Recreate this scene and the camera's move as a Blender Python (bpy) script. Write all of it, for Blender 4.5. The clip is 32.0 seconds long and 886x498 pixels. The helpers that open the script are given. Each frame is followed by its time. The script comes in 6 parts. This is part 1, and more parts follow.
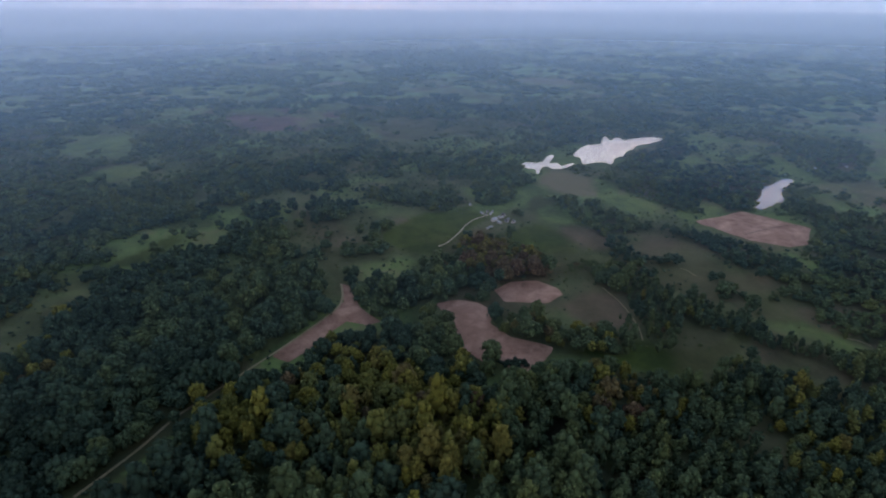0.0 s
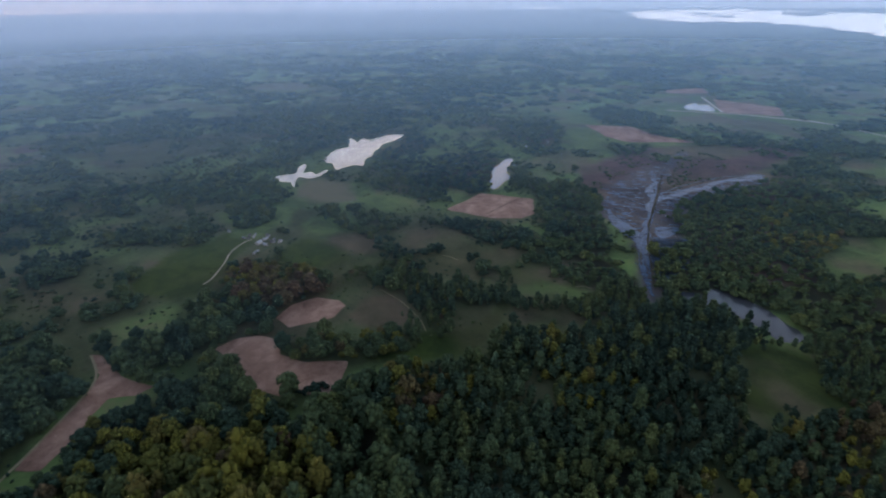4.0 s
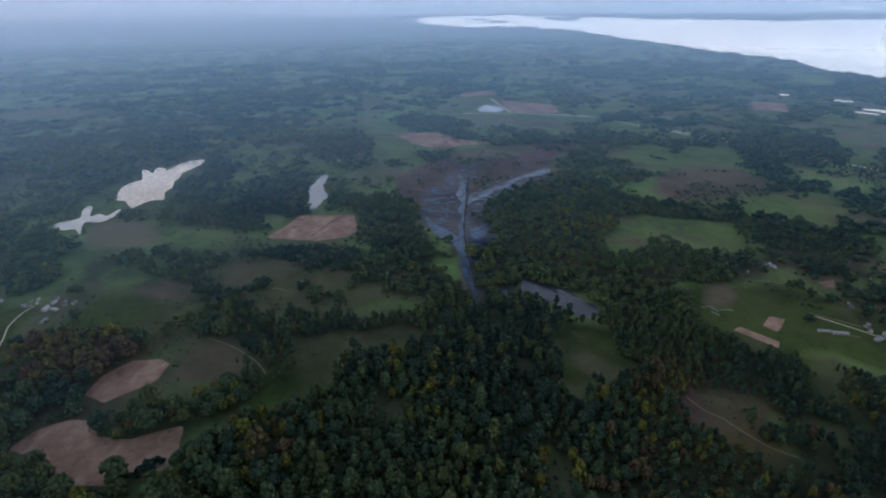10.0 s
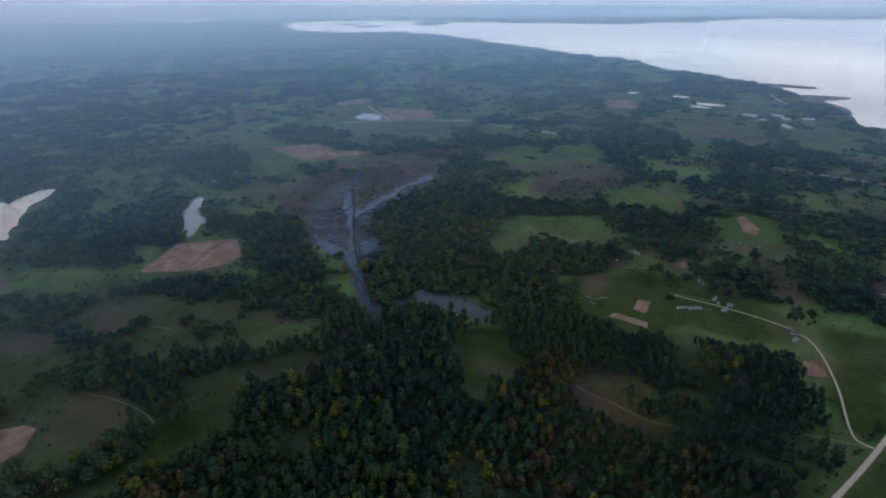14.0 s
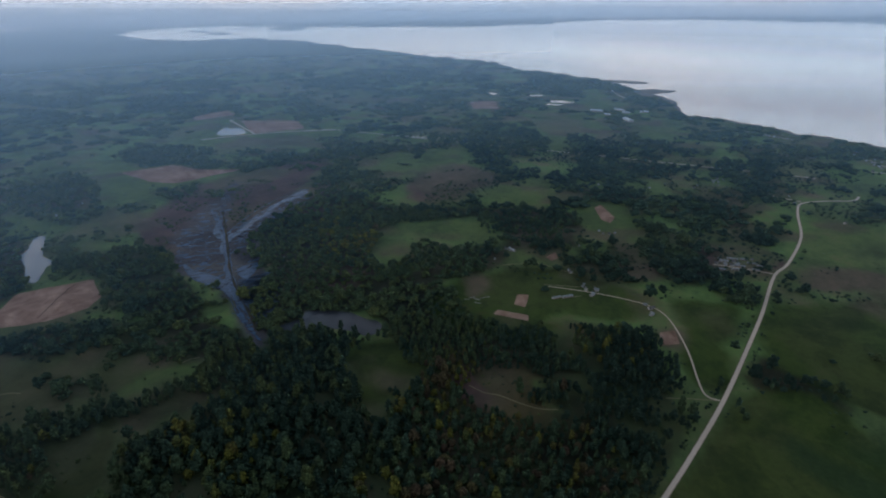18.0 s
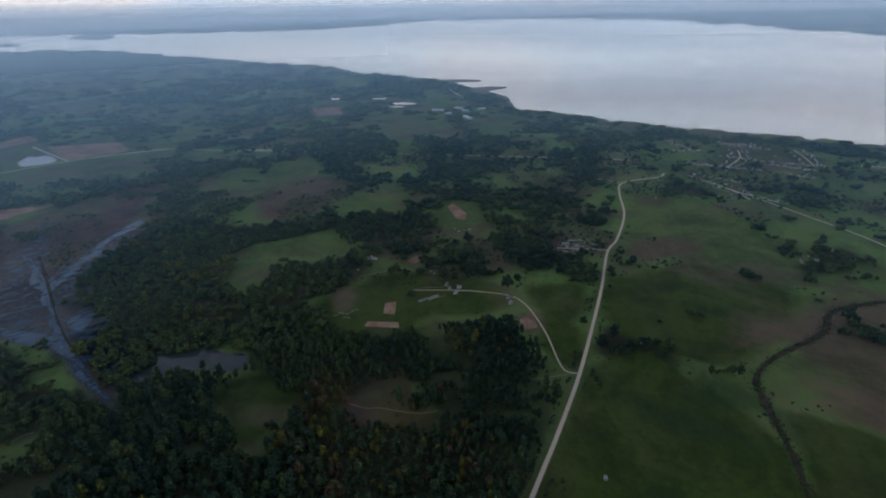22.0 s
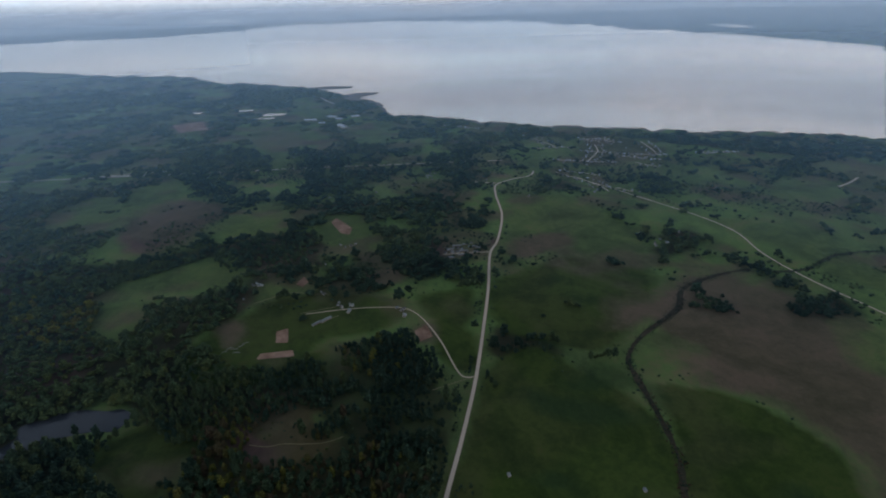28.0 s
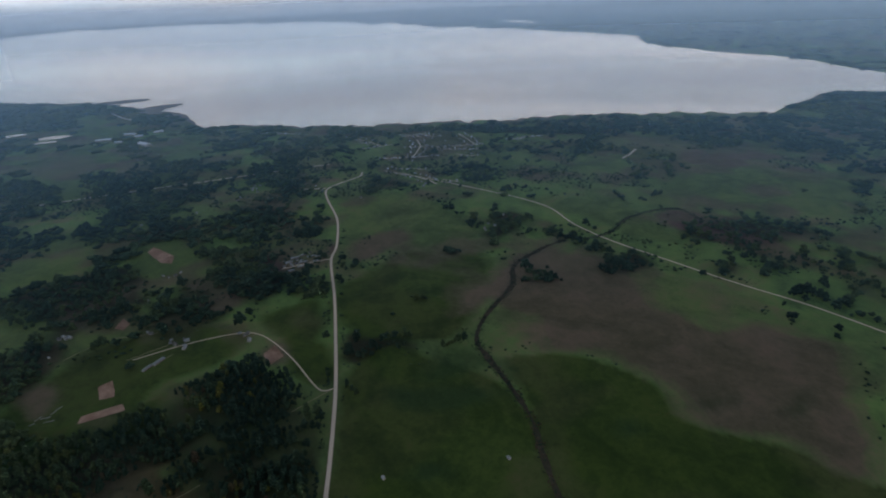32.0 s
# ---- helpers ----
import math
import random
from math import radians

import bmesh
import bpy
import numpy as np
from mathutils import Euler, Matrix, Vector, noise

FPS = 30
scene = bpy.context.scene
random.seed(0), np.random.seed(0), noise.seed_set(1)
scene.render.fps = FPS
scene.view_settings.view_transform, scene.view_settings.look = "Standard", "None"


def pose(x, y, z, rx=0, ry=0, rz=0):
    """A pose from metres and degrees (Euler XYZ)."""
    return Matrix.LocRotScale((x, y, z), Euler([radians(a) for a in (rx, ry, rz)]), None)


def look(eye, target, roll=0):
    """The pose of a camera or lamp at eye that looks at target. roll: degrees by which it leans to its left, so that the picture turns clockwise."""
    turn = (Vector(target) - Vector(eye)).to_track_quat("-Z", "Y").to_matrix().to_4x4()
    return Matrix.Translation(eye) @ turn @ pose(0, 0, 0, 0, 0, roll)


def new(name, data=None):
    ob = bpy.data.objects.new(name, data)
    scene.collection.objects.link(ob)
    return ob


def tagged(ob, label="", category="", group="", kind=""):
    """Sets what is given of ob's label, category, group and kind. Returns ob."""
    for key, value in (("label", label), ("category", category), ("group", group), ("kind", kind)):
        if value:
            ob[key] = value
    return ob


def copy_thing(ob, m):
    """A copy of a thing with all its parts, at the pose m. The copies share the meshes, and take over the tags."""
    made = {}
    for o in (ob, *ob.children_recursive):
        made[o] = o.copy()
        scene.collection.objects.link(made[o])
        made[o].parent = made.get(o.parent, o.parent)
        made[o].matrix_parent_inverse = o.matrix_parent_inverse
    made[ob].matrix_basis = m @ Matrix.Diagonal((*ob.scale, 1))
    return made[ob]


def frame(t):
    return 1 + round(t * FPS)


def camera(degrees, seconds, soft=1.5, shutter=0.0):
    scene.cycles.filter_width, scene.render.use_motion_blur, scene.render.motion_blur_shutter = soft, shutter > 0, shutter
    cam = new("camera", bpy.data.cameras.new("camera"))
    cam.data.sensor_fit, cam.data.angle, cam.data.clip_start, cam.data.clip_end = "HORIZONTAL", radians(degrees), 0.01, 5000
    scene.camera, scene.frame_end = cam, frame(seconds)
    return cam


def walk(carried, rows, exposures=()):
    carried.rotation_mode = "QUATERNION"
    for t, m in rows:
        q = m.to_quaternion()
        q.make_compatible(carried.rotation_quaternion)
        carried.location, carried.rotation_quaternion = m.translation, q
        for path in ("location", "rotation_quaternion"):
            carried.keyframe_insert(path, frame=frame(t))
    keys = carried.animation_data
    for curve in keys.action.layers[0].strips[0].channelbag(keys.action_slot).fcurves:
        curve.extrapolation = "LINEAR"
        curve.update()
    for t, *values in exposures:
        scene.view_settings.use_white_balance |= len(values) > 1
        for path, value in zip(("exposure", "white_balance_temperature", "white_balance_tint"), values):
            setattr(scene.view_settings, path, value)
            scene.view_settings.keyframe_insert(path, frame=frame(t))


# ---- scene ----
# camera and its walk: seconds, place, heading, tilt, lean
PATH = [
    (0, 0.64, 0.64, 262.08, 0.01, -24.84, 0.46),
    (0.5, 0.32, 0.96, 263.84, -2.32, -24.86, 0.45),
    (1, -0.16, 1.44, 265.76, -5.07, -24.86, 0.39),
    (1.5, -0.48, 1.76, 267.68, -7.88, -24.86, 0.34),
    (2, -0.80, 2.08, 269.60, -10.86, -24.86, 0.29),
    (2.5, -1.12, 2.40, 271.68, -14.38, -24.86, 0.27),
    (3, -1.44, 2.56, 273.60, -18.50, -24.87, 0.17),
    (3.5, -1.60, 2.88, 275.52, -22.50, -24.89, 0.04),
    (4, -1.76, 3.20, 277.60, -26.60, -24.88, -0.10),
    (4.5, -1.92, 3.36, 279.52, -30.63, -24.90, -0.26),
    (6.5, -2.72, 3.52, 287.20, -38.69, -24.88, -0.21),
    (7, -3.04, 3.52, 289.12, -40.56, -24.86, -0.28),
    (7.5, -3.20, 3.52, 290.88, -41.84, -24.83, -0.21),
    (8, -3.36, 3.36, 292.64, -42.85, -24.78, -0.20),
    (8.5, -3.52, 3.20, 294.40, -43.84, -24.75, -0.12),
    (9, -3.68, 3.04, 296.16, -44.98, -24.68, -0.07),
    (9.5, -3.84, 3.04, 297.92, -45.97, -24.62, -0.06),
    (10, -3.84, 2.88, 299.68, -46.76, -24.57, -0.09),
    (10.5, -4.00, 2.72, 301.60, -47.60, -24.55, -0.03),
    (11, -4.16, 2.56, 303.52, -49.08, -24.52, -0.05),
    (11.5, -4.32, 2.56, 305.28, -50.51, -24.51, -0.04),
    (12, -4.64, 2.40, 307.20, -52.22, -24.50, -0.06),
    (12.5, -4.80, 2.40, 309.12, -53.92, -24.46, -0.09),
    (13, -5.12, 2.40, 310.88, -55.70, -24.40, -0.10),
    (13.5, -5.28, 2.40, 312.64, -57.50, -24.34, -0.11),
    (14, -5.60, 2.40, 314.40, -59.50, -24.32, -0.14),
    (14.5, -5.76, 2.24, 316.16, -61.39, -24.31, -0.18),
    (16.5, -7.04, 1.92, 323.36, -68.52, -24.19, -0.38),
    (17, -7.20, 1.92, 325.12, -70.18, -24.19, -0.45),
    (17.5, -7.36, 1.60, 326.88, -71.59, -24.17, -0.51),
    (18, -7.36, 1.44, 328.64, -73.09, -24.18, -0.58),
    (18.5, -7.52, 1.12, 330.24, -74.60, -24.19, -0.62),
    (19, -7.36, 0.96, 332.00, -76.39, -24.22, -0.67),
    (19.5, -7.36, 0.80, 333.60, -78.39, -24.24, -0.81),
    (20, -7.36, 0.64, 335.36, -80.59, -24.27, -0.86),
    (20.5, -7.20, 0.48, 336.96, -82.91, -24.30, -0.98),
    (21, -7.20, 0.48, 338.72, -85.21, -24.33, -1.14),
    (21.5, -7.20, 0.32, 340.32, -87.25, -24.36, -1.25),
    (22, -7.20, 0.16, 342.08, -89.06, -24.39, -1.33),
    (22.5, -7.36, 0.00, 343.84, -90.73, -24.44, -1.33),
    (23, -7.36, -0.00, 345.60, -92.23, -24.47, -1.40),
    (23.5, -7.36, -0.16, 347.36, -93.64, -24.48, -1.48),
    (24, -7.52, -0.16, 349.28, -95.07, -24.52, -1.55),
    (24.5, -7.52, -0.16, 351.04, -96.42, -24.57, -1.61),
    (25, -7.68, -0.32, 352.80, -97.57, -24.59, -1.70),
    (25.5, -7.68, -0.32, 354.56, -98.68, -24.63, -1.75),
    (27.5, -8.00, -0.96, 360.96, -101.14, -24.66, -1.75),
    (28, -8.00, -0.96, 362.40, -102.09, -24.66, -1.78),
    (28.5, -8.16, -1.12, 363.52, -104.15, -24.73, -1.83),
    (29, -8.16, -1.28, 364.32, -106.31, -24.79, -1.92),
    (29.5, -8.16, -1.28, 365.12, -108.53, -24.88, -2.02),
    (30, -8.00, -1.28, 365.60, -110.91, -24.94, -2.12),
    (30.5, -8.00, -1.44, 365.92, -113.20, -25.02, -2.18),
    (31, -7.84, -1.44, 366.24, -115.66, -25.09, -2.26),
    (31.5, -7.68, -1.60, 366.40, -118.23, -25.19, -2.35),
    (32, -7.52, -1.60, 366.56, -120.67, -25.33, -2.43),
]

cam = camera(78.99, 32.0, soft=2.0, shutter=0.5)
walk(cam, [(t, pose(x, y, z) @ Matrix.Rotation(radians(h), 4, "Z") @ Matrix.Rotation(radians(90 + v), 4, "X")
            @ Matrix.Rotation(radians(r), 4, "Z")) for t, x, y, z, h, v, r in PATH],
     exposures=[(0, 0.17, 6380, 14), (4, 0.09, 6300, 10), (9, -0.02, 6180, 7), (14, -0.27, 6180, 4), (17, -0.49, 6240, 3), (20, -0.58, 6300, 2), (32, -0.76, 6370, 2)])

# ---- world and sun ----
GLOW = (-0.15, 0.97, 0.14)      # towards the last light of the evening


def node(nt, kind, **values):
    n = nt.nodes.new(kind)
    for k, v in values.items():
        if k in n.inputs:
            n.inputs[k].default_value = v
    return n


world = bpy.data.worlds.new("dusk_sky")
scene.world = world
world.use_nodes = True
nt = world.node_tree
nt.nodes.clear()
w_out = nt.nodes.new("ShaderNodeOutputWorld")
w_bg = nt.nodes.new("ShaderNodeBackground")
sky = nt.nodes.new("ShaderNodeTexSky")
sky.sky_type = "NISHITA"
sky.sun_disc = False
sky.sun_elevation = radians(4)
sky.sun_rotation = radians(-9)
sky.air_density, sky.dust_density, sky.ozone_density = 1.0, 2.0, 1.5
w_tc = nt.nodes.new("ShaderNodeTexCoord")
w_sep = nt.nodes.new("ShaderNodeSeparateXYZ")
w_rise = nt.nodes.new("ShaderNodeMapRange")          # from a little below the horizon up to the zenith
w_rise.inputs[1].default_value, w_rise.inputs[2].default_value = -0.05, 1.0
w_high = nt.nodes.new("ShaderNodeValToRGB")
e = w_high.color_ramp.elements
e[0].position, e[0].color = 0.0, (0.28, 0.37, 0.52, 1)
e[1].position, e[1].color = 1.0, (0.12, 0.20, 0.36, 1)
for p, c in ((-0.02, (0.38, 0.50, 0.70)), (-0.004, (0.66, 0.82, 1.10)), (0.006, (1.12, 1.28, 1.52)), (0.03, (2.05, 2.0, 2.06)), (0.08, (2.32, 2.32, 2.40)),
             (0.18, (2.40, 2.35, 2.36)), (0.30, (2.05, 2.04, 2.14)), (0.45, (0.86, 1.0, 1.22)), (0.62, (0.28, 0.39, 0.58))):
    e.new((p + 0.05) / 1.05).color = (*c, 1)
w_map = nt.nodes.new("ShaderNodeMapping")
w_map.inputs["Scale"].default_value = (1.6, 1.6, 6.0)
w_noise = node(nt, "ShaderNodeTexNoise", Scale=1.7, Detail=4.0, Roughness=0.5)
w_cloud = nt.nodes.new("ShaderNodeValToRGB")         # soft banks of cloud, a little pink
w_cloud.color_ramp.elements[0].position, w_cloud.color_ramp.elements[0].color = 0.35, (0.88, 0.94, 1.03, 1)
w_cloud.color_ramp.elements[1].position, w_cloud.color_ramp.elements[1].color = 0.66, (1.30, 1.05, 0.92, 1)


def w_mix(how, a, b, fac=1.0):
    m = nt.nodes.new("ShaderNodeMix")
    m.data_type, m.blend_type = "RGBA", how
    m.inputs[0].default_value = fac
    for k, v in ((6, a), (7, b)):
        if isinstance(v, tuple):
            m.inputs[k].default_value = v
        else:
            nt.links.new(v, m.inputs[k])
    return m.outputs[2]


w_dot = nt.nodes.new("ShaderNodeVectorMath")         # brighter sky where the sun went down
w_dot.operation = "DOT_PRODUCT"
w_dot.inputs[1].default_value = Vector(GLOW).normalized()
w_glow = nt.nodes.new("ShaderNodeMapRange")
w_glow.interpolation_type = "SMOOTHSTEP"
w_glow.inputs[1].default_value, w_glow.inputs[2].default_value = 0.6, 1.0
w_glow.inputs[3].default_value, w_glow.inputs[4].default_value = 1.0, 1.06
nt.links.new(w_tc.outputs["Generated"], w_sep.inputs[0])
nt.links.new(w_tc.outputs["Generated"], w_dot.inputs[0])
nt.links.new(w_tc.outputs["Generated"], w_map.inputs["Vector"])
nt.links.new(w_sep.outputs[2], w_rise.inputs[0])
nt.links.new(w_rise.outputs[0], w_high.inputs[0])
nt.links.new(w_map.outputs[0], w_noise.inputs["Vector"])
nt.links.new(w_noise.outputs["Fac"], w_cloud.inputs[0])
nt.links.new(w_dot.outputs["Value"], w_glow.inputs[0])
over = w_mix("MULTIPLY", w_high.outputs[0], w_cloud.outputs[0])
over = w_mix("MULTIPLY", over, w_glow.outputs[0])
clear = w_mix("MULTIPLY", sky.outputs[0], (0.06, 0.06, 0.06, 1))
nt.links.new(w_mix("ADD", over, clear), w_bg.inputs["Color"])
w_bg.inputs["Strength"].default_value = 1.0
nt.links.new(w_bg.outputs[0], w_out.inputs[0])

sun = new("sun", bpy.data.lights.new("sun", "SUN"))
sun.data.energy, sun.data.angle, sun.data.color = 0.25, radians(20), (1.0, 0.9, 0.85)
sun.matrix_world = look((0, 0, 0), (0.15, -0.9, -0.5))

# ---- plan helpers ----
UNIT = 1.6                      # metres to one unit of the plan
RISE, REACH, END = 2000.0, 5380.0, 17600.0


def eye_height(x, y):
    """The height, in metres, from which each quarter of the land is seen: the flight climbs as it turns."""
    return np.interp(np.degrees(np.arctan2(y, x)), (-180, -84, -35, 90, 150, 180), (300, 366, 366, 262, 262, 300))


def reach(x, y):
    """How far off a place of the plan lies and stands, in metres, and how steeply the land beyond 2 km climbs."""
    d, high = np.maximum(UNIT * np.hypot(x, y), 1e-6), eye_height(x, y)
    slope = high * (1 - REACH / END) / (REACH - RISE)
    return d, np.where(d < RISE, d, d * (high + slope * RISE) / (high + slope * d))


def lay(x, y, up=0.0):
    """Plan to world: flat as far as 2 km; from there the land climbs gently towards the far hills."""
    x, y = np.asarray(x, float), np.asarray(y, float)
    d, r = reach(x, y)
    return np.stack([UNIT * x * r / d, UNIT * y * r / d, eye_height(x, y) * (1 - r / d) + UNIT * up], -1)


def hash2(ix, iy, seed):
    h = (ix.astype(np.int64) * 374761393 + iy.astype(np.int64) * 668265263 + seed * 974634777) & 0x7FFFFFFF
    h = ((h ^ (h >> 13)) * 1274126177) & 0x7FFFFFFF
    return ((h ^ (h >> 16)) & 0xFFFF) / 65535.0


def vnoise(x, y, size, seed=0):
    u, v = np.asarray(x, float) / size, np.asarray(y, float) / size
    iu, iv = np.floor(u), np.floor(v)
    a, b = u - iu, v - iv
    a, b = a * a * (3 - 2 * a), b * b * (3 - 2 * b)
    g = lambda p, q: hash2(iu + p, iv + q, seed)
    return (g(0, 0) * (1 - a) + g(1, 0) * a) * (1 - b) + (g(0, 1) * (1 - a) + g(1, 1) * a) * b


def fbm(x, y, size, seed=0):
    return (vnoise(x, y, size, seed) + 0.5 * vnoise(x, y, size / 2.1, seed + 1) + 0.25 * vnoise(x, y, size / 4.3, seed + 2)) / 1.75


def inside(poly, x, y):
    p = np.asarray(poly, float)
    hit = np.zeros(np.shape(x), bool)
    if len(x) == 0:
        return hit
    box = (x > p[:, 0].min()) & (x < p[:, 0].max()) & (y > p[:, 1].min()) & (y < p[:, 1].max())
    xs, ys = x[box], y[box]
    odd = np.zeros(len(xs), bool)
    for (x0, y0), (x1, y1) in zip(p, np.roll(p, -1, 0)):
        if y0 != y1:
            odd ^= ((y0 > ys) != (y1 > ys)) & (xs < (x1 - x0) * (ys - y0) / (y1 - y0) + x0)
    hit[box] = odd
    return hit


def cells(x, y, size, seed):
    """A random number for each irregular cell of about the given size, as of field beside field."""
    best, got = np.full(len(x), 1e18), np.zeros(len(x))
    u, v = x / size, y / size
    for p in (-1, 0, 1):
        for q in (-1, 0, 1):
            iu, iv = np.floor(u) + p, np.floor(v) + q
            d = (iu + 0.15 + 0.7 * hash2(iu, iv, seed) - u) ** 2 + (iv + 0.15 + 0.7 * hash2(iu, iv, seed + 3) - v) ** 2
            near = d < best
            best[near], got[near] = d[near], hash2(iu, iv, seed + 9)[near]
    return got


def curve_points(pts, steps=5, closed=False):
    p = np.asarray(pts, float)
    n = len(p)
    out = []
    for i in range(n if closed else n - 1):
        q = [p[(i + k) % n] if closed else p[min(max(i + k, 0), n - 1)] for k in (-1, 0, 1, 2)]
        for s in np.arange(steps) / steps:
            out.append(0.5 * (2 * q[1] + (q[2] - q[0]) * s + (2 * q[0] - 5 * q[1] + 4 * q[2] - q[3]) * s * s
                              + (3 * q[1] - q[0] - 3 * q[2] + q[3]) * s ** 3))
    if not closed:
        out.append(p[-1])
    return np.array(out)


def near_line(line, x, y, wide):
    hit = np.zeros(np.shape(x), bool)
    p = np.asarray(line, float)
    for a, b in zip(p[:-1], p[1:]):
        box = (x > min(a[0], b[0]) - wide) & (x < max(a[0], b[0]) + wide) & (y > min(a[1], b[1]) - wide) & (y < max(a[1], b[1]) + wide)
        d = b - a
        s = np.clip(((x[box] - a[0]) * d[0] + (y[box] - a[1]) * d[1]) / max(d @ d, 1e-9), 0, 1)
        hit[box] |= np.hypot(x[box] - a[0] - s * d[0], y[box] - a[1] - s * d[1]) < wide
    return hit


# ---- materials ----
def material(name):
    m = bpy.data.materials.new(name)
    m.use_nodes = True
    t = m.node_tree
    return m, t, t.nodes["Principled BSDF"]


def earthy(name, colours, sizes=(64.0, 10.0, 1.3), rough=0.95, bump=0.4, spots=(0.3, 0.7)):
    """A natural surface: three colours mixed by noise at three sizes in metres."""
    m, t, b = material(name)
    geo = t.nodes.new("ShaderNodeNewGeometry")
    mixed = None
    for size, w in zip(sizes, (0.5, 0.3, 0.2)):
        n = node(t, "ShaderNodeTexNoise", Scale=1.0 / size, Detail=3.0, Roughness=0.6, Distortion=0.6)
        t.links.new(geo.outputs["Position"], n.inputs["Vector"])
        mul = t.nodes.new("ShaderNodeMath")
        mul.operation = "MULTIPLY_ADD"
        mul.inputs[1].default_value = w
        t.links.new(n.outputs["Fac"], mul.inputs[0])
        if mixed is None:
            mul.inputs[2].default_value = 0.0
        else:
            t.links.new(mixed.outputs[0], mul.inputs[2])
        mixed = mul
    ramp = t.nodes.new("ShaderNodeValToRGB")
    e = ramp.color_ramp.elements
    e[0].position, e[1].position = spots
    e[0].color, e[1].color = (*colours[0], 1), (*colours[-1], 1)
    for i, c in enumerate(colours[1:-1]):
        mid = e.new(spots[0] + (spots[1] - spots[0]) * (i + 1) / (len(colours) - 1))
        mid.color = (*c, 1)
    t.links.new(mixed.outputs[0], ramp.inputs[0])
    t.links.new(ramp.outputs[0], b.inputs["Base Color"])
    bm_ = node(t, "ShaderNodeBump", Strength=bump, Distance=0.8)
    t.links.new(mixed.outputs[0], bm_.inputs["Height"])
    t.links.new(bm_.outputs[0], b.inputs["Normal"])
    b.inputs["Roughness"].default_value = rough
    b.inputs["Specular IOR Level"].default_value = 0.15
    return m


MAT = {}


def ground_cover(base, covers, sizes):
    """The ground: one set of noises, a range of colours for each kind of cover, mixed by where it grows."""
    m, t, b = material("meadow_ground")
    geo = t.nodes.new("ShaderNodeNewGeometry")
    mixed = None
    for size, w in zip(sizes, (0.52, 0.28, 0.20)):
        n = node(t, "ShaderNodeTexNoise", Scale=1.0 / size, Detail=4.0, Roughness=0.6, Distortion=0.8)
        t.links.new(geo.outputs["Position"], n.inputs["Vector"])
        mul = t.nodes.new("ShaderNodeMath")
        mul.operation = "MULTIPLY_ADD"
        mul.inputs[1].default_value, mul.inputs[2].default_value = w, 0.0
        t.links.new(n.outputs["Fac"], mul.inputs[0])
        if mixed is not None:
            t.links.new(mixed.outputs[0], mul.inputs[2])
        mixed = mul

    def colours(cols):
        r = t.nodes.new("ShaderNodeValToRGB")
        e = r.color_ramp.elements
        e[0].position, e[1].position = 0.36, 0.66
        e[0].color, e[1].color = (*cols[0], 1), (*cols[-1], 1)
        for i, c in enumerate(cols[1:-1]):
            e.new(0.36 + 0.30 * (i + 1) / (len(cols) - 1)).color = (*c, 1)
        t.links.new(mixed.outputs[0], r.inputs[0])
        return r.outputs[0]

    have = colours(base)
    for key, cols in covers.items():
        at = t.nodes.new("ShaderNodeAttribute")
        at.attribute_name = "cover_" + key
        mx = t.nodes.new("ShaderNodeMix")
        mx.data_type = "RGBA"
        t.links.new(at.outputs["Fac"], mx.inputs[0])
        t.links.new(have, mx.inputs[6])
        t.links.new(colours(cols), mx.inputs[7])
        have = mx.outputs[2]
    t.links.new(have, b.inputs["Base Color"])
    bump = node(t, "ShaderNodeBump", Strength=0.7, Distance=1.9)
    t.links.new(mixed.outputs[0], bump.inputs["Height"])
    t.links.new(bump.outputs[0], b.inputs["Normal"])
    b.inputs["Roughness"].default_value = 0.95
    b.inputs["Specular IOR Level"].default_value = 0.1
    return m


MAT["ground"] = ground_cover(
    [(0.045, 0.079, 0.027), (0.077, 0.122, 0.039), (0.097, 0.154, 0.044), (0.116, 0.139, 0.051), (0.138, 0.122, 0.062)],
    # leaf litter, with the shade under the trees darkened into its colour
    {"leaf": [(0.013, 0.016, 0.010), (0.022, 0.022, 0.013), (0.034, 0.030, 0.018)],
     "scrub": [(0.026, 0.038, 0.019), (0.046, 0.060, 0.028), (0.070, 0.074, 0.038), (0.078, 0.066, 0.046)],
     "ochre": [(0.034, 0.032, 0.016), (0.066, 0.052, 0.024), (0.10, 0.070, 0.034)],
     "dull": [(0.024, 0.035, 0.014), (0.044, 0.054, 0.022), (0.070, 0.068, 0.034)],
     "heath": [(0.044, 0.032, 0.028), (0.080, 0.049, 0.042), (0.115, 0.067, 0.058)],
     # distance haze is put into the meadow colours: near green dark, far green pale
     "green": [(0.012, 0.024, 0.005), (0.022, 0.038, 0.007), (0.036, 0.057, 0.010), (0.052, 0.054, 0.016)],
     "hazed_green": [(0.032, 0.050, 0.019), (0.055, 0.083, 0.027), (0.084, 0.119, 0.035), (0.108, 0.108, 0.044)],
     "brown": [(0.048, 0.046, 0.024), (0.082, 0.066, 0.042), (0.120, 0.086, 0.062)],
     "wet": [(0.038, 0.036, 0.040), (0.066, 0.058, 0.062), (0.10, 0.086, 0.088)],
     "dark_grass": [(0.011, 0.022, 0.009), (0.017, 0.036, 0.013), (0.028, 0.050, 0.017)],
     "tan": [(0.072, 0.078, 0.038), (0.105, 0.096, 0.055), (0.085, 0.088, 0.042)]}, (96, 26, 5.6))
MAT["plough"] = earthy("ploughed_soil", [(0.11, 0.062, 0.042), (0.21, 0.125, 0.088), (0.33, 0.215, 0.16)], (38, 11, 1.4), bump=0.8, spots=(0.36, 0.64))
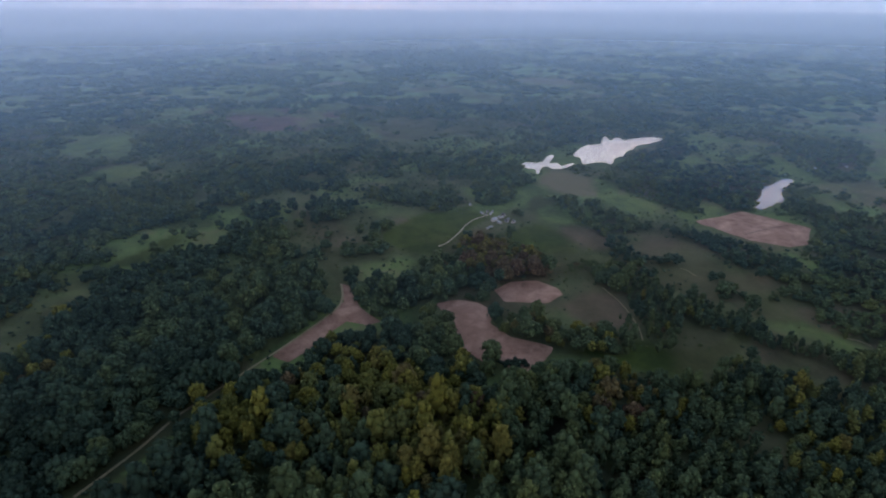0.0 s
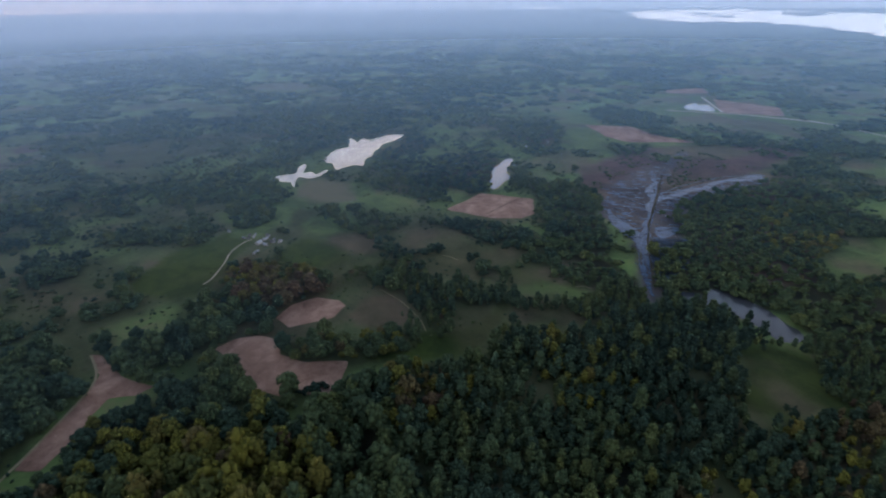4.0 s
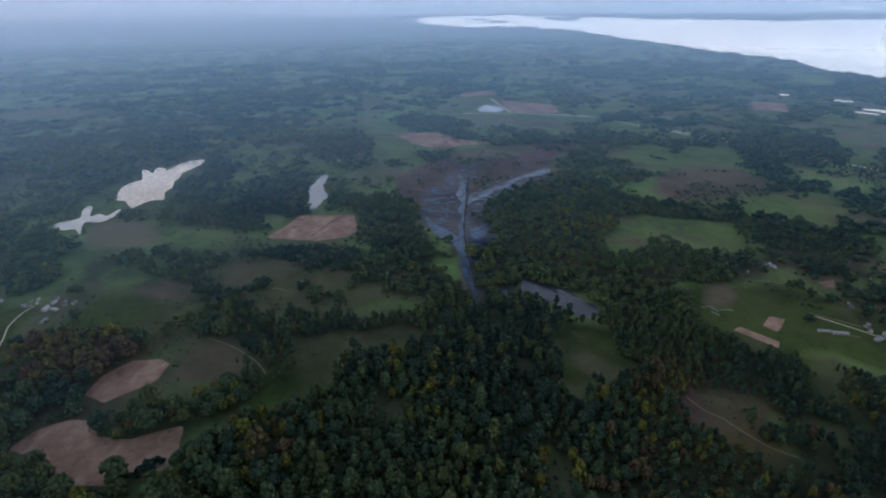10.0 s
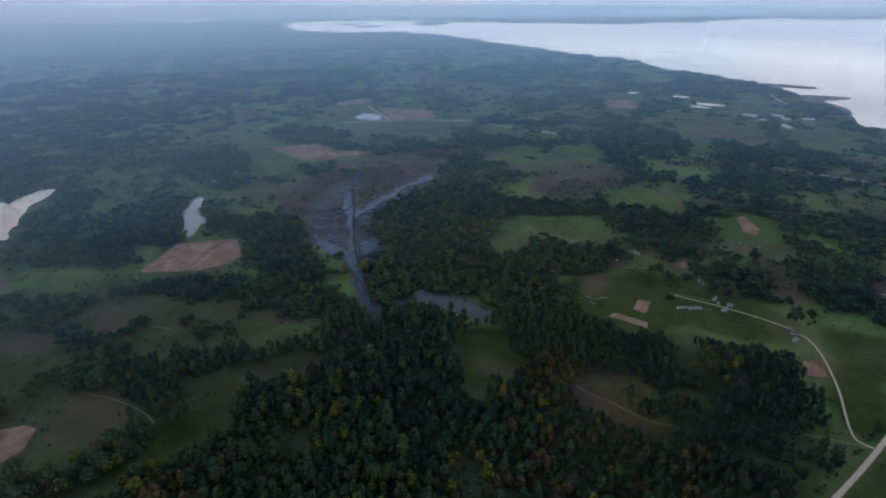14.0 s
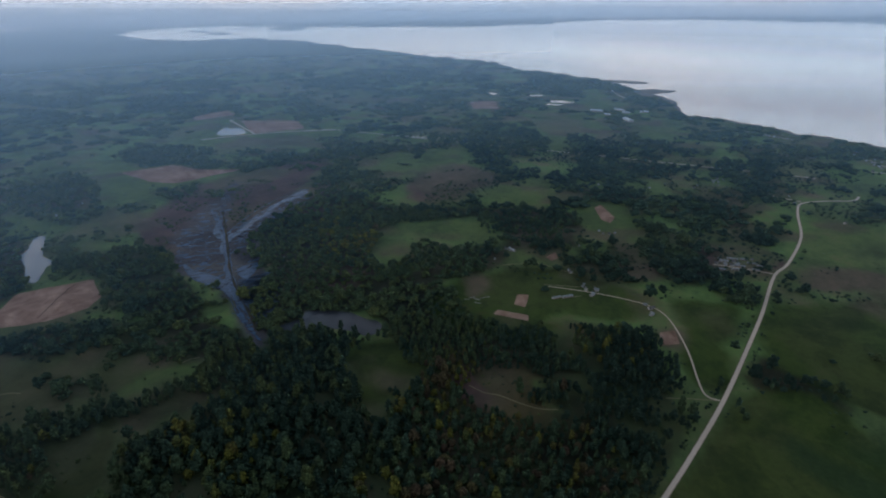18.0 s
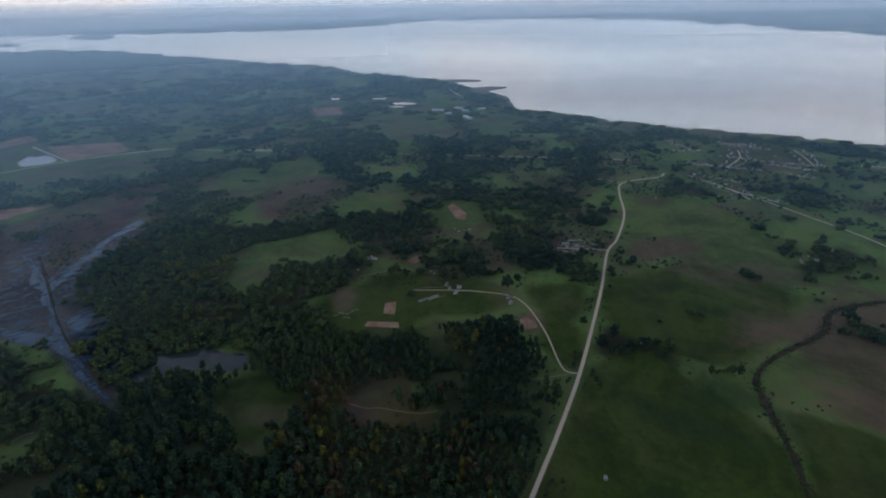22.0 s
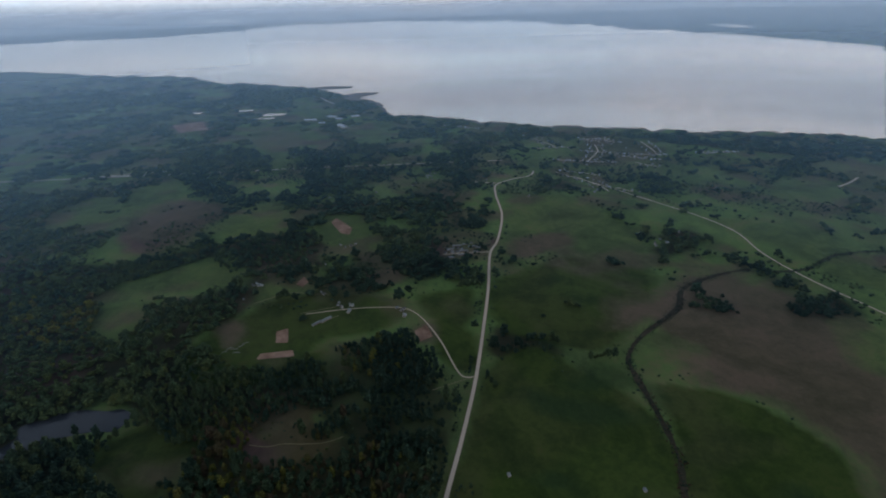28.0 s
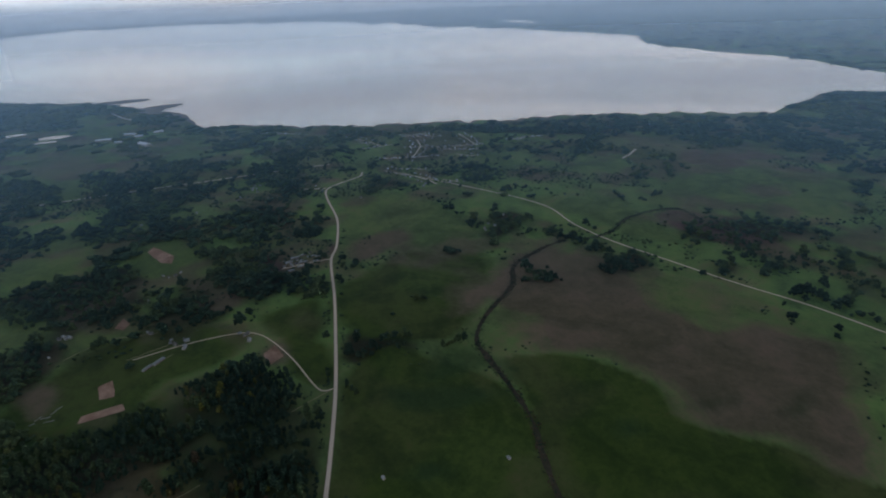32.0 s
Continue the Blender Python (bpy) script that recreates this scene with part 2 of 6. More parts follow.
MAT["track"] = earthy("trodden_track", [(0.13, 0.115, 0.06), (0.25, 0.21, 0.13)], (14, 3.2, 0.8))
MAT["shore"] = earthy("reedy_shore", [(0.10, 0.085, 0.065), (0.20, 0.16, 0.13)], (48, 13, 2.4))
MAT["reedland"] = earthy("reedy_land", [(0.026, 0.040, 0.018), (0.050, 0.056, 0.028), (0.075, 0.070, 0.042)], (64, 16, 3.2))
MAT["creek"] = earthy("creek_reeds", [(0.014, 0.016, 0.010), (0.032, 0.029, 0.019), (0.085, 0.062, 0.041)], (30, 5, 1.0))
MAT["bark"] = earthy("tree_bark", [(0.06, 0.05, 0.04), (0.15, 0.13, 0.11)], (2, 0.4, 0.1))


def water(name, rough=0.08, ripple=0.02, body=(0.035, 0.045, 0.05), ior=1.33, coat=0.0):
    m, t, b = material(name)
    geo = t.nodes.new("ShaderNodeNewGeometry")
    n = node(t, "ShaderNodeTexNoise", Scale=0.38, Detail=3.0)
    t.links.new(geo.outputs["Position"], n.inputs["Vector"])
    bump = node(t, "ShaderNodeBump", Strength=ripple, Distance=0.48)
    t.links.new(n.outputs["Fac"], bump.inputs["Height"])
    t.links.new(bump.outputs[0], b.inputs["Normal"])
    b.inputs["Base Color"].default_value = (*body, 1)
    b.inputs["Roughness"].default_value = rough
    b.inputs["IOR"].default_value = ior
    b.inputs["Coat Weight"].default_value, b.inputs["Coat Roughness"].default_value, b.inputs["Coat IOR"].default_value = coat, rough, 1.33
    return m


# part of the sky's reflection is put into the pale, warm body colour
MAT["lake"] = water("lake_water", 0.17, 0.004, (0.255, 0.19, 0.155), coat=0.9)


def reedy_water(name, cover, scale):
    """Shallow water with reeds and mud showing through in patches, thinning out towards the banks."""
    m = water(name, 0.32, 0.05, (0.045, 0.058, 0.08), 1.16)
    t = m.node_tree
    b = t.nodes["Principled BSDF"]
    geo = t.nodes.new("ShaderNodeNewGeometry")
    fine = node(t, "ShaderNodeTexNoise", Scale=scale, Detail=6.0, Roughness=0.65, Distortion=1.2)
    drift = t.nodes.new("ShaderNodeMapping")            # reeds and painted sky streaks drawn out in rows
    drift.vector_type = "TEXTURE"
    drift.inputs["Rotation"].default_value[2], drift.inputs["Scale"].default_value = radians(40), (0.7, 2.3, 1.0)
    t.links.new(geo.outputs["Position"], drift.inputs["Vector"])
    t.links.new(drift.outputs[0], fine.inputs["Vector"])
    # blue sky reflection is put into the water colour, in streaks
    col = t.nodes.new("ShaderNodeValToRGB")
    col.color_ramp.elements[0].position, col.color_ramp.elements[0].color = 0.34, (0.020, 0.030, 0.045, 1)
    col.color_ramp.elements[1].position, col.color_ramp.elements[1].color = 0.70, (0.058, 0.102, 0.178, 1)
    t.links.new(fine.outputs["Fac"], col.inputs[0])
    t.links.new(col.outputs[0], b.inputs["Base Color"])
    at = t.nodes.new("ShaderNodeAttribute")
    at.attribute_name = "across"
    less = t.nodes.new("ShaderNodeMath")
    less.operation = "MULTIPLY_ADD"
    less.inputs[1].default_value = -0.30
    t.links.new(at.outputs["Fac"], less.inputs[0])
    t.links.new(fine.outputs["Fac"], less.inputs[2])
    cut = t.nodes.new("ShaderNodeMapRange")
    cut.inputs[1].default_value, cut.inputs[2].default_value = cover, cover + 0.07
    t.links.new(less.outputs[0], cut.inputs[0])
    t.links.new(cut.outputs[0], b.inputs["Alpha"])
    return m


MAT["marsh"] = reedy_water("marsh_water", 0.30, 0.10)
MAT["shallow"] = reedy_water("shallow_water", 0.36, 0.08)
MAT["flood"] = reedy_water("flooded_meadow", 0.55, 0.094)
for key in ("marsh", "flood"):
    MAT[key].node_tree.nodes["Principled BSDF"].inputs["Specular IOR Level"].default_value = 0.30
MAT["water"] = water("pond_water", 0.05, 0.01, ior=1.38)
MAT["dim_water"] = water("dim_pond_water", 0.10, 0.02, (0.10, 0.145, 0.19), 1.25)
MAT["dark_water"] = water("dark_pond_water", 0.05, 0.01, (0.028, 0.031, 0.037), 1.28)
MAT["dim_water"].node_tree.nodes["Principled BSDF"].inputs["Specular IOR Level"].default_value = 0.2


def gravel():
    m, t, b = material("gravel_road")
    at = t.nodes.new("ShaderNodeAttribute")
    at.attribute_name = "across"
    geo = t.nodes.new("ShaderNodeNewGeometry")
    n = node(t, "ShaderNodeTexNoise", Scale=0.31, Detail=5.0, Roughness=0.7)
    t.links.new(geo.outputs["Position"], n.inputs["Vector"])
    add = t.nodes.new("ShaderNodeMath")
    add.operation = "MULTIPLY_ADD"
    add.inputs[1].default_value = 0.5
    t.links.new(n.outputs["Fac"], add.inputs[0])
    t.links.new(at.outputs["Fac"], add.inputs[2])
    r = t.nodes.new("ShaderNodeValToRGB")
    e = r.color_ramp.elements
    e[0].position, e[0].color = 0.2, (0.44, 0.34, 0.26, 1)
    e[1].position, e[1].color = 1.25, (0.10, 0.09, 0.05, 1)
    k = e.new(0.6)
    k.color = (0.52, 0.42, 0.33, 1)
    k = e.new(0.95)
    k.color = (0.30, 0.24, 0.17, 1)
    t.links.new(add.outputs[0], r.inputs[0])
    t.links.new(r.outputs[0], b.inputs["Base Color"])
    b.inputs["Roughness"].default_value = 0.95
    b.inputs["Specular IOR Level"].default_value = 0.1
    return m


MAT["road"] = gravel()


def foliage(name, by_object):
    m, t, b = material(name)
    if by_object:
        src = t.nodes.new("ShaderNodeAttribute")
        src.attribute_type = "OBJECT"
        src.attribute_name = "tint"
    else:
        src = t.nodes.new("ShaderNodeAttribute")
        src.attribute_name = "tint"
    geo = t.nodes.new("ShaderNodeNewGeometry")
    n = node(t, "ShaderNodeTexNoise", Scale=0.5, Detail=3.0, Roughness=0.7)
    t.links.new(geo.outputs["Position"], n.inputs["Vector"])
    ramp = t.nodes.new("ShaderNodeValToRGB")
    e = ramp.color_ramp.elements
    e[0].position, e[0].color = 0.0, (0.012, 0.025, 0.018, 1)
    e[1].position, e[1].color = 1.0, (0.062, 0.038, 0.026, 1)
    for p, c in ((0.35, (0.026, 0.048, 0.031)), (0.52, (0.042, 0.064, 0.029)), (0.72, (0.092, 0.092, 0.017)), (0.86, (0.066, 0.052, 0.029))):
        e.new(p).color = (*c, 1)
    t.links.new(src.outputs["Fac"], ramp.inputs[0])
    vary = t.nodes.new("ShaderNodeMath")
    vary.operation = "MULTIPLY_ADD"
    vary.inputs[1].default_value, vary.inputs[2].default_value = 0.35, 0.0
    t.links.new(geo.outputs["Random Per Island"], vary.inputs[0])
    both = t.nodes.new("ShaderNodeMath")
    both.operation = "ADD"
    t.links.new(vary.outputs[0], both.inputs[0])
    t.links.new(n.outputs["Fac"], both.inputs[1])
    hsv = node(t, "ShaderNodeHueSaturation")
    lift = t.nodes.new("ShaderNodeMapRange")
    lift.inputs[1].default_value, lift.inputs[2].default_value = 0.2, 1.1
    lift.inputs[3].default_value, lift.inputs[4].default_value = 0.50, 1.28
    t.links.new(both.outputs[0], lift.inputs[0])
    t.links.new(lift.outputs[0], hsv.inputs["Value"])
    t.links.new(ramp.outputs[0], hsv.inputs["Color"])
    t.links.new(hsv.outputs[0], b.inputs["Base Color"])
    b.inputs["Roughness"].default_value = 0.9
    b.inputs["Specular IOR Level"].default_value = 0.06
    return m


MAT["leaf"] = foliage("leaves_single", True)
MAT["wood"] = foliage("leaves_woodland", False)


def plain(name, col, rough=0.8):
    m, t, b = material(name)
    geo = t.nodes.new("ShaderNodeNewGeometry")
    n = node(t, "ShaderNodeTexNoise", Scale=1.5, Detail=4.0)
    t.links.new(geo.outputs["Position"], n.inputs["Vector"])
    r = t.nodes.new("ShaderNodeValToRGB")
    r.color_ramp.elements[0].color = (*[c * 0.75 for c in col], 1)
    r.color_ramp.elements[1].color = (*[min(c * 1.2, 0.9) for c in col], 1)
    t.links.new(n.outputs["Fac"], r.inputs[0])
    t.links.new(r.outputs[0], b.inputs["Base Color"])
    b.inputs["Roughness"].default_value = rough
    return m


MAT["wall"] = plain("weathered_boards", (0.28, 0.26, 0.23))
MAT["roof_dark"] = plain("dark_roof", (0.09, 0.085, 0.085))
MAT["roof_pale"] = plain("pale_sheet_roof", (0.17, 0.18, 0.19), 0.6)
MAT["roof_white"] = plain("white_sheet_roof", (0.27, 0.285, 0.30), 0.5)
MAT["roof_bright"] = plain("bright_sheet_roof", (0.40, 0.42, 0.44), 0.5)
MAT["glass"] = plain("window_glass", (0.03, 0.04, 0.05), 0.1)
MAT["bleached"] = plain("bleached_wood", (0.24, 0.23, 0.21))
MAT["door"] = plain("door_wood", (0.14, 0.09, 0.06))


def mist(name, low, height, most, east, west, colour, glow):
    """A translucent veil standing in for distance haze; its opacity rises with height."""
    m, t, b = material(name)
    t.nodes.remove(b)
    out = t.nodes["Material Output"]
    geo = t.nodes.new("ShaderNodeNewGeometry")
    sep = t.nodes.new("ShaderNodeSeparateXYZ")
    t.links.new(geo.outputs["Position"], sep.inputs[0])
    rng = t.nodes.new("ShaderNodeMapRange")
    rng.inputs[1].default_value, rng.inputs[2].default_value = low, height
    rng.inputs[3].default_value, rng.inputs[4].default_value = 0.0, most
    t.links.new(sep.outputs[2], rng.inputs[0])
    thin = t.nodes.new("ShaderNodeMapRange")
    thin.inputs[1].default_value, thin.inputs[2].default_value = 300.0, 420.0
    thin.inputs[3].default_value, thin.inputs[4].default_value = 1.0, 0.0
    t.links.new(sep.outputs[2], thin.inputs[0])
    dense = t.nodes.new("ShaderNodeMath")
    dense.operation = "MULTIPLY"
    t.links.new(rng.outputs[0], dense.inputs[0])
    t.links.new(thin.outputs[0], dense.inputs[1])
    turn = t.nodes.new("ShaderNodeMath")                # the veil is made denser to the north and west
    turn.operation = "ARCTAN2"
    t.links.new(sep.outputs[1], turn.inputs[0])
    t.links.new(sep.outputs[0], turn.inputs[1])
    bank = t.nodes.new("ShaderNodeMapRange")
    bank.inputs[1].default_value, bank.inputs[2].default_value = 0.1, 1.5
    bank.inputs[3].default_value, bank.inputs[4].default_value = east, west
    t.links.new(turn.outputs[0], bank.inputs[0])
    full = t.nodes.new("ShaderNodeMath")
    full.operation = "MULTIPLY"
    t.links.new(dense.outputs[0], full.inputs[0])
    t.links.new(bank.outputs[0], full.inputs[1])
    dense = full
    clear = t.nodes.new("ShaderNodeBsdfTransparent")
    warm = t.nodes.new("ShaderNodeMapRange")            # and sunset warmth is put into its colour
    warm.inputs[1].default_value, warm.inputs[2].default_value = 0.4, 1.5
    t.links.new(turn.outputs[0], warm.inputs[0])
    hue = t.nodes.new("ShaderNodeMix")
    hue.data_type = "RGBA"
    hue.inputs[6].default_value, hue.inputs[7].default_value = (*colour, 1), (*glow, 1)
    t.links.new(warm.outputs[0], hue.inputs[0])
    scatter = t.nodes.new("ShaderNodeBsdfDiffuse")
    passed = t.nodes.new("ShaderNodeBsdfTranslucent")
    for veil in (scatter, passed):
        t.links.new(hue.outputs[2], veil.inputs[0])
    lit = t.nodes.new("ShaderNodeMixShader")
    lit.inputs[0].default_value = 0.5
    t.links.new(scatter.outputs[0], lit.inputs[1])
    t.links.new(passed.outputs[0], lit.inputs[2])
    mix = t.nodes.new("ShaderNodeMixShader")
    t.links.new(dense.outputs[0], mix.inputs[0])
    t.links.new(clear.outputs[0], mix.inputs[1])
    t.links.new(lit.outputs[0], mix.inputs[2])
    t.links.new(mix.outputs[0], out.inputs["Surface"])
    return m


# ---- mesh helpers ----
def mesh_of(name, verts, faces, mat, tint=None, across=None, smooth=False):
    """A mesh from arrays; faces all have the same number of corners."""
    verts, faces = np.asarray(verts, np.float32), np.asarray(faces, np.int32)
    me = bpy.data.meshes.new(name)
    k = faces.shape[1]
    me.vertices.add(len(verts))
    me.vertices.foreach_set("co", verts.ravel())
    me.loops.add(faces.size)
    me.loops.foreach_set("vertex_index", faces.ravel())
    me.polygons.add(len(faces))
    me.polygons.foreach_set("loop_start", np.arange(0, faces.size, k, dtype=np.int32))
    me.materials.append(mat)
    me.polygons.foreach_set("use_smooth", np.full(len(faces), smooth))
    for key, values in (("tint", tint), ("across", across)):
        if values is not None:
            me.attributes.new(key, "FLOAT", "POINT").data.foreach_set("value", np.asarray(values, np.float32))
    me.update(calc_edges=True)
    me.validate()
    return me


def part(name, bm, mat, parent=None, label=""):
    me = bpy.data.meshes.new(name)
    bm.to_mesh(me)
    bm.free()
    me.materials.append(mat)
    ob = new(name, me)
    ob.parent = parent
    return tagged(ob, label)


def sheet(name, outline, mat, up, label, category, ragged=1.0, steps=5, seed=0, corners=False):
    """A patch of land or water with a rounded, slightly ragged outline."""
    c = curve_points(outline, steps, True)
    if corners:
        p = np.asarray(outline, float)
        q = np.roll(p, -1, 0)
        c = np.stack([p + (q - p) * s for s in (0.05, 0.2, 0.35, 0.5, 0.65, 0.8, 0.95)], 1).reshape(-1, 2)
    size = np.hypot(*(c.max(0) - c.min(0)))
    amp = ragged * min(0.012 * size, 4.0)
    c = c + amp * (np.stack([fbm(c[:, 0], c[:, 1], 12 + size * 0.05, seed), fbm(c[:, 0], c[:, 1], 12 + size * 0.05, seed + 7)], -1) - 0.5) * 2
    bm = bmesh.new()
    f = bm.faces.new([bm.verts.new(v) for v in lay(c[:, 0], c[:, 1], up)])
    f.normal_update()
    if f.normal.z < 0:
        f.normal_flip()
    bmesh.ops.triangulate(bm, faces=[f])
    me = bpy.data.meshes.new(name)
    bm.to_mesh(me)
    bm.free()
    me.materials.append(mat)
    return tagged(new(name, me), label, category, kind="structure")


def ribbon(name, line, wide, mat, up, label, category, steps=6, wobble=0.0):
    c = curve_points(line, steps)
    d = np.gradient(c, axis=0)
    d /= np.maximum(np.hypot(d[:, 0], d[:, 1]), 1e-6)[:, None]
    side = np.stack([-d[:, 1], d[:, 0]], -1)
    cuts = np.array([-1.0, -0.55, 0.0, 0.55, 1.0])
    w = wide / 2 * (1 + wobble * (fbm(c[:, 0], c[:, 1], 15, 5) - 0.5) * 2)
    pts = c[:, None] + side[:, None] * (cuts[None, :, None] * w[:, None, None])
    v = lay(pts[..., 0].ravel(), pts[..., 1].ravel(), up)
    v[:, 2] += np.tile((1 - cuts ** 2) * 0.06, len(c))
    n = len(cuts)
    i = (np.arange(len(c) - 1)[:, None] * n + np.arange(n - 1)).ravel()
    me = mesh_of(name, v, np.stack([i, i + n, i + n + 1, i + 1], -1)[:, ::-1], mat, across=np.tile(np.abs(cuts) * 0.9, len(c)))
    return tagged(new(name, me), label, category, kind="structure")


# ---- plan: outlines, in units of 1.6 m ----
def plot(kind, *points):
    """One outline or line of the plan, corner by corner."""
    kind.append(list(points))


PLOUGH = []
plot(PLOUGH, (-64, 300), (-58, 297), (-48, 272), (-35, 256), (-42, 252), (-52, 255), (-61, 243), (-66, 232), (-76, 218), (-86, 223), (-78, 238), (-63, 265), (-58, 278))
plot(PLOUGH, (32, 293), (43, 304), (61, 307), (72, 297), (74, 288), (63, 278), (37, 279))
plot(PLOUGH, (-4, 277), (9, 282), (20, 278), (29, 269), (27, 255), (37, 243), (58, 233), (47, 211), (42, 200), (36, 210), (29, 222), (20, 220), (9, 233), (5, 246), (8, 255), (6, 267), (0, 269))
plot(PLOUGH, (206, 411), (258, 437), (295, 400), (274, 367), (256, 362), (234, 374))
plot(PLOUGH, (936, 839), (1031, 817), (986, 765), (914, 803))
plot(PLOUGH, (929, 712), (960, 601), (895, 544), (830, 610))
plot(PLOUGH, (562, 641), (615, 599), (602, 539), (621, 484), (540, 526), (536, 569))
plot(PLOUGH, (331, 65), (338, 63), (336, 40), (328, 39))
plot(PLOUGH, (349, 53), (365, 53), (367, 44), (347, 44))
plot(PLOUGH, (338, -50), (344, -60), (327, -62), (322, -50))
plot(PLOUGH, (440, 40), (454, 33), (441, 29), (433, 34))
plot(PLOUGH, (1271, 319), (1293, 258), (1191, 233), (1178, 288))
plot(PLOUGH, (585, 3), (597, -4), (560, -19), (541, -14), (550, -5))
GREEN = []
plot(GREEN, (-48, 378), (-37, 397), (-18, 425), (32, 427), (36, 419), (6, 354), (-9, 343), (-37, 358))
plot(GREEN, (26, 463), (66, 491), (98, 513), (98, 486), (57, 436), (32, 427))
plot(GREEN, (59, 391), (80, 403), (96, 358), (84, 346), (64, 350), (53, 370))
plot(GREEN, (89, 445), (124, 438), (128, 401), (120, 391), (81, 409))
plot(GREEN, (151, 533), (163, 494), (191, 455), (188, 435), (158, 443), (145, 472))
plot(GREEN, (146, 637), (174, 673), (147, 584), (118, 578))
plot(GREEN, (218, 540), (260, 590), (314, 609), (335, 603), (303, 557), (236, 535))
plot(GREEN, (346, 624), (406, 703), (423, 612), (434, 554), (474, 542), (462, 498), (393, 499), (356, 544))
plot(GREEN, (200, 434), (222, 458), (242, 462), (235, 424), (204, 408))
plot(GREEN, (-436, 627), (-453, 686), (-416, 684), (-376, 600), (-403, 591))
plot(GREEN, (-365, 514), (-356, 558), (-319, 560), (-308, 528), (-347, 505))
plot(GREEN, (-226, 323), (-215, 349), (-207, 373), (-192, 367), (-202, 338), (-214, 319))
plot(GREEN, (8, 433), (29, 447), (37, 425), (21, 401), (-0, 376))
plot(GREEN, (53, 373), (75, 389), (89, 385), (101, 387), (101, 363), (80, 350), (62, 358))
plot(GREEN, (17, 494), (37, 490), (67, 505), (87, 501), (75, 467), (45, 456), (25, 461), (14, 472))
plot(GREEN, (158, 542), (174, 477), (199, 427), (211, 430), (179, 419), (138, 450), (140, 483))
plot(GREEN, (123, 634), (178, 682), (154, 617), (125, 603))
plot(GREEN, (233, 587), (293, 616), (317, 603), (287, 578), (239, 578))
plot(GREEN, (316, 690), (382, 686), (380, 625), (357, 541), (326, 566), (315, 628))
plot(GREEN, (534, 698), (605, 696), (589, 624), (572, 523), (503, 501), (442, 491), (426, 527), (491, 604))
plot(GREEN, (218, 456), (244, 455), (236, 431), (208, 414), (202, 428))
plot(GREEN, (252, 140), (276, 135), (269, 116), (264, 89), (259, 81), (240, 97), (213, 106), (218, 119))
plot(GREEN, (344, 117), (374, 105), (414, 65), (415, 48), (420, 11), (363, 3), (323, 30), (307, 52), (304, 79), (315, 105))
plot(GREEN, (464, 212), (499, 190), (505, 155), (525, 122), (509, 94), (476, 94), (462, 124), (466, 170))
plot(GREEN, (418, 200), (447, 198), (400, 170), (375, 171))
plot(GREEN, (593, 127), (657, 112), (682, 77), (630, 58), (575, 84), (562, 113))
plot(GREEN, (435, 75), (475, 50), (468, 18), (429, 12), (422, 50), (417, 70))
plot(GREEN, (556, 8), (606, -29), (539, -40), (499, -19), (508, 9))
plot(GREEN, (1083, 135), (1175, 87), (1130, 54), (994, 60), (966, 109))
plot(GREEN, (1012, -53), (1148, -79), (1131, -143), (1007, -119))
plot(GREEN, (707, 346), (761, 315), (755, 275), (682, 281), (655, 320))
plot(GREEN, (759, 268), (772, 212), (737, 185), (696, 220))
plot(GREEN, (884, 778), (978, 776), (889, 650), (791, 645), (783, 693))
plot(GREEN, (791, 593), (865, 517), (863, 468), (770, 450), (742, 534))
plot(GREEN, (483, 182), (504, 141), (495, 91), (468, 86), (455, 123), (456, 168))
plot(GREEN, (587, 127), (655, 97), (638, 59), (587, 60), (571, 98))
plot(GREEN, (351, 111), (384, 77), (402, 31), (401, -16), (374, -46), (346, -28), (347, 9), (328, 33), (317, 56), (320, 94), (333, 111))
plot(GREEN, (553, 1), (544, -35), (512, -40), (481, -17), (504, 6))
plot(GREEN, (495, -39), (507, -67), (476, -85), (448, -62), (455, -37))
plot(GREEN, (264, 144), (274, 117), (267, 84), (244, 93), (240, 120), (247, 144))
plot(GREEN, (350, -69), (330, -89), (298, -90), (281, -79), (289, -68), (319, -61))
plot(GREEN, (374, -130), (407, -168), (423, -216), (412, -280), (344, -244), (336, -182), (317, -140), (342, -122))
plot(GREEN, (250, -76), (287, -94), (293, -130), (263, -150), (220, -169), (193, -169), (158, -157), (179, -43), (211, -57))
plot(GREEN, (404, -152), (417, -200), (394, -249), (371, -263), (344, -237), (289, -183), (288, -153), (306, -135), (333, -123))
plot(GREEN, (612, -223), (580, -262), (519, -270), (455, -282), (426, -284), (421, -236), (455, -205), (451, -174), (506, -182))
plot(GREEN, (439, -467), (401, -501), (371, -469), (391, -437))
plot(GREEN, (551, -553), (513, -616), (476, -578), (506, -528))
plot(GREEN, (478, 179), (501, 138), (496, 89), (458, 80), (457, 130), (459, 170))
plot(GREEN, (622, 116), (656, 86), (618, 50), (577, 67), (577, 104))
plot(GREEN, (572, 23), (605, -3), (587, -36), (508, -53), (490, -28), (523, 17))
plot(GREEN, (392, -63), (391, -112), (341, -94), (328, -77), (363, -62))
plot(GREEN, (233, -189), (224, -216), (195, -240), (160, -252), (128, -241), (95, -262), (57, -276), (55, -272), (129, -149), (172, -167))
plot(GREEN, (258, -338), (259, -373), (215, -387), (181, -407), (173, -379), (190, -350), (222, -328))
plot(GREEN, (367, -506), (432, -675), (367, -721), (315, -753), (279, -766), (220, -636), (264, -597), (333, -556))
plot(GREEN, (467, -391), (444, -459), (362, -480), (281, -448), (313, -423), (384, -418))
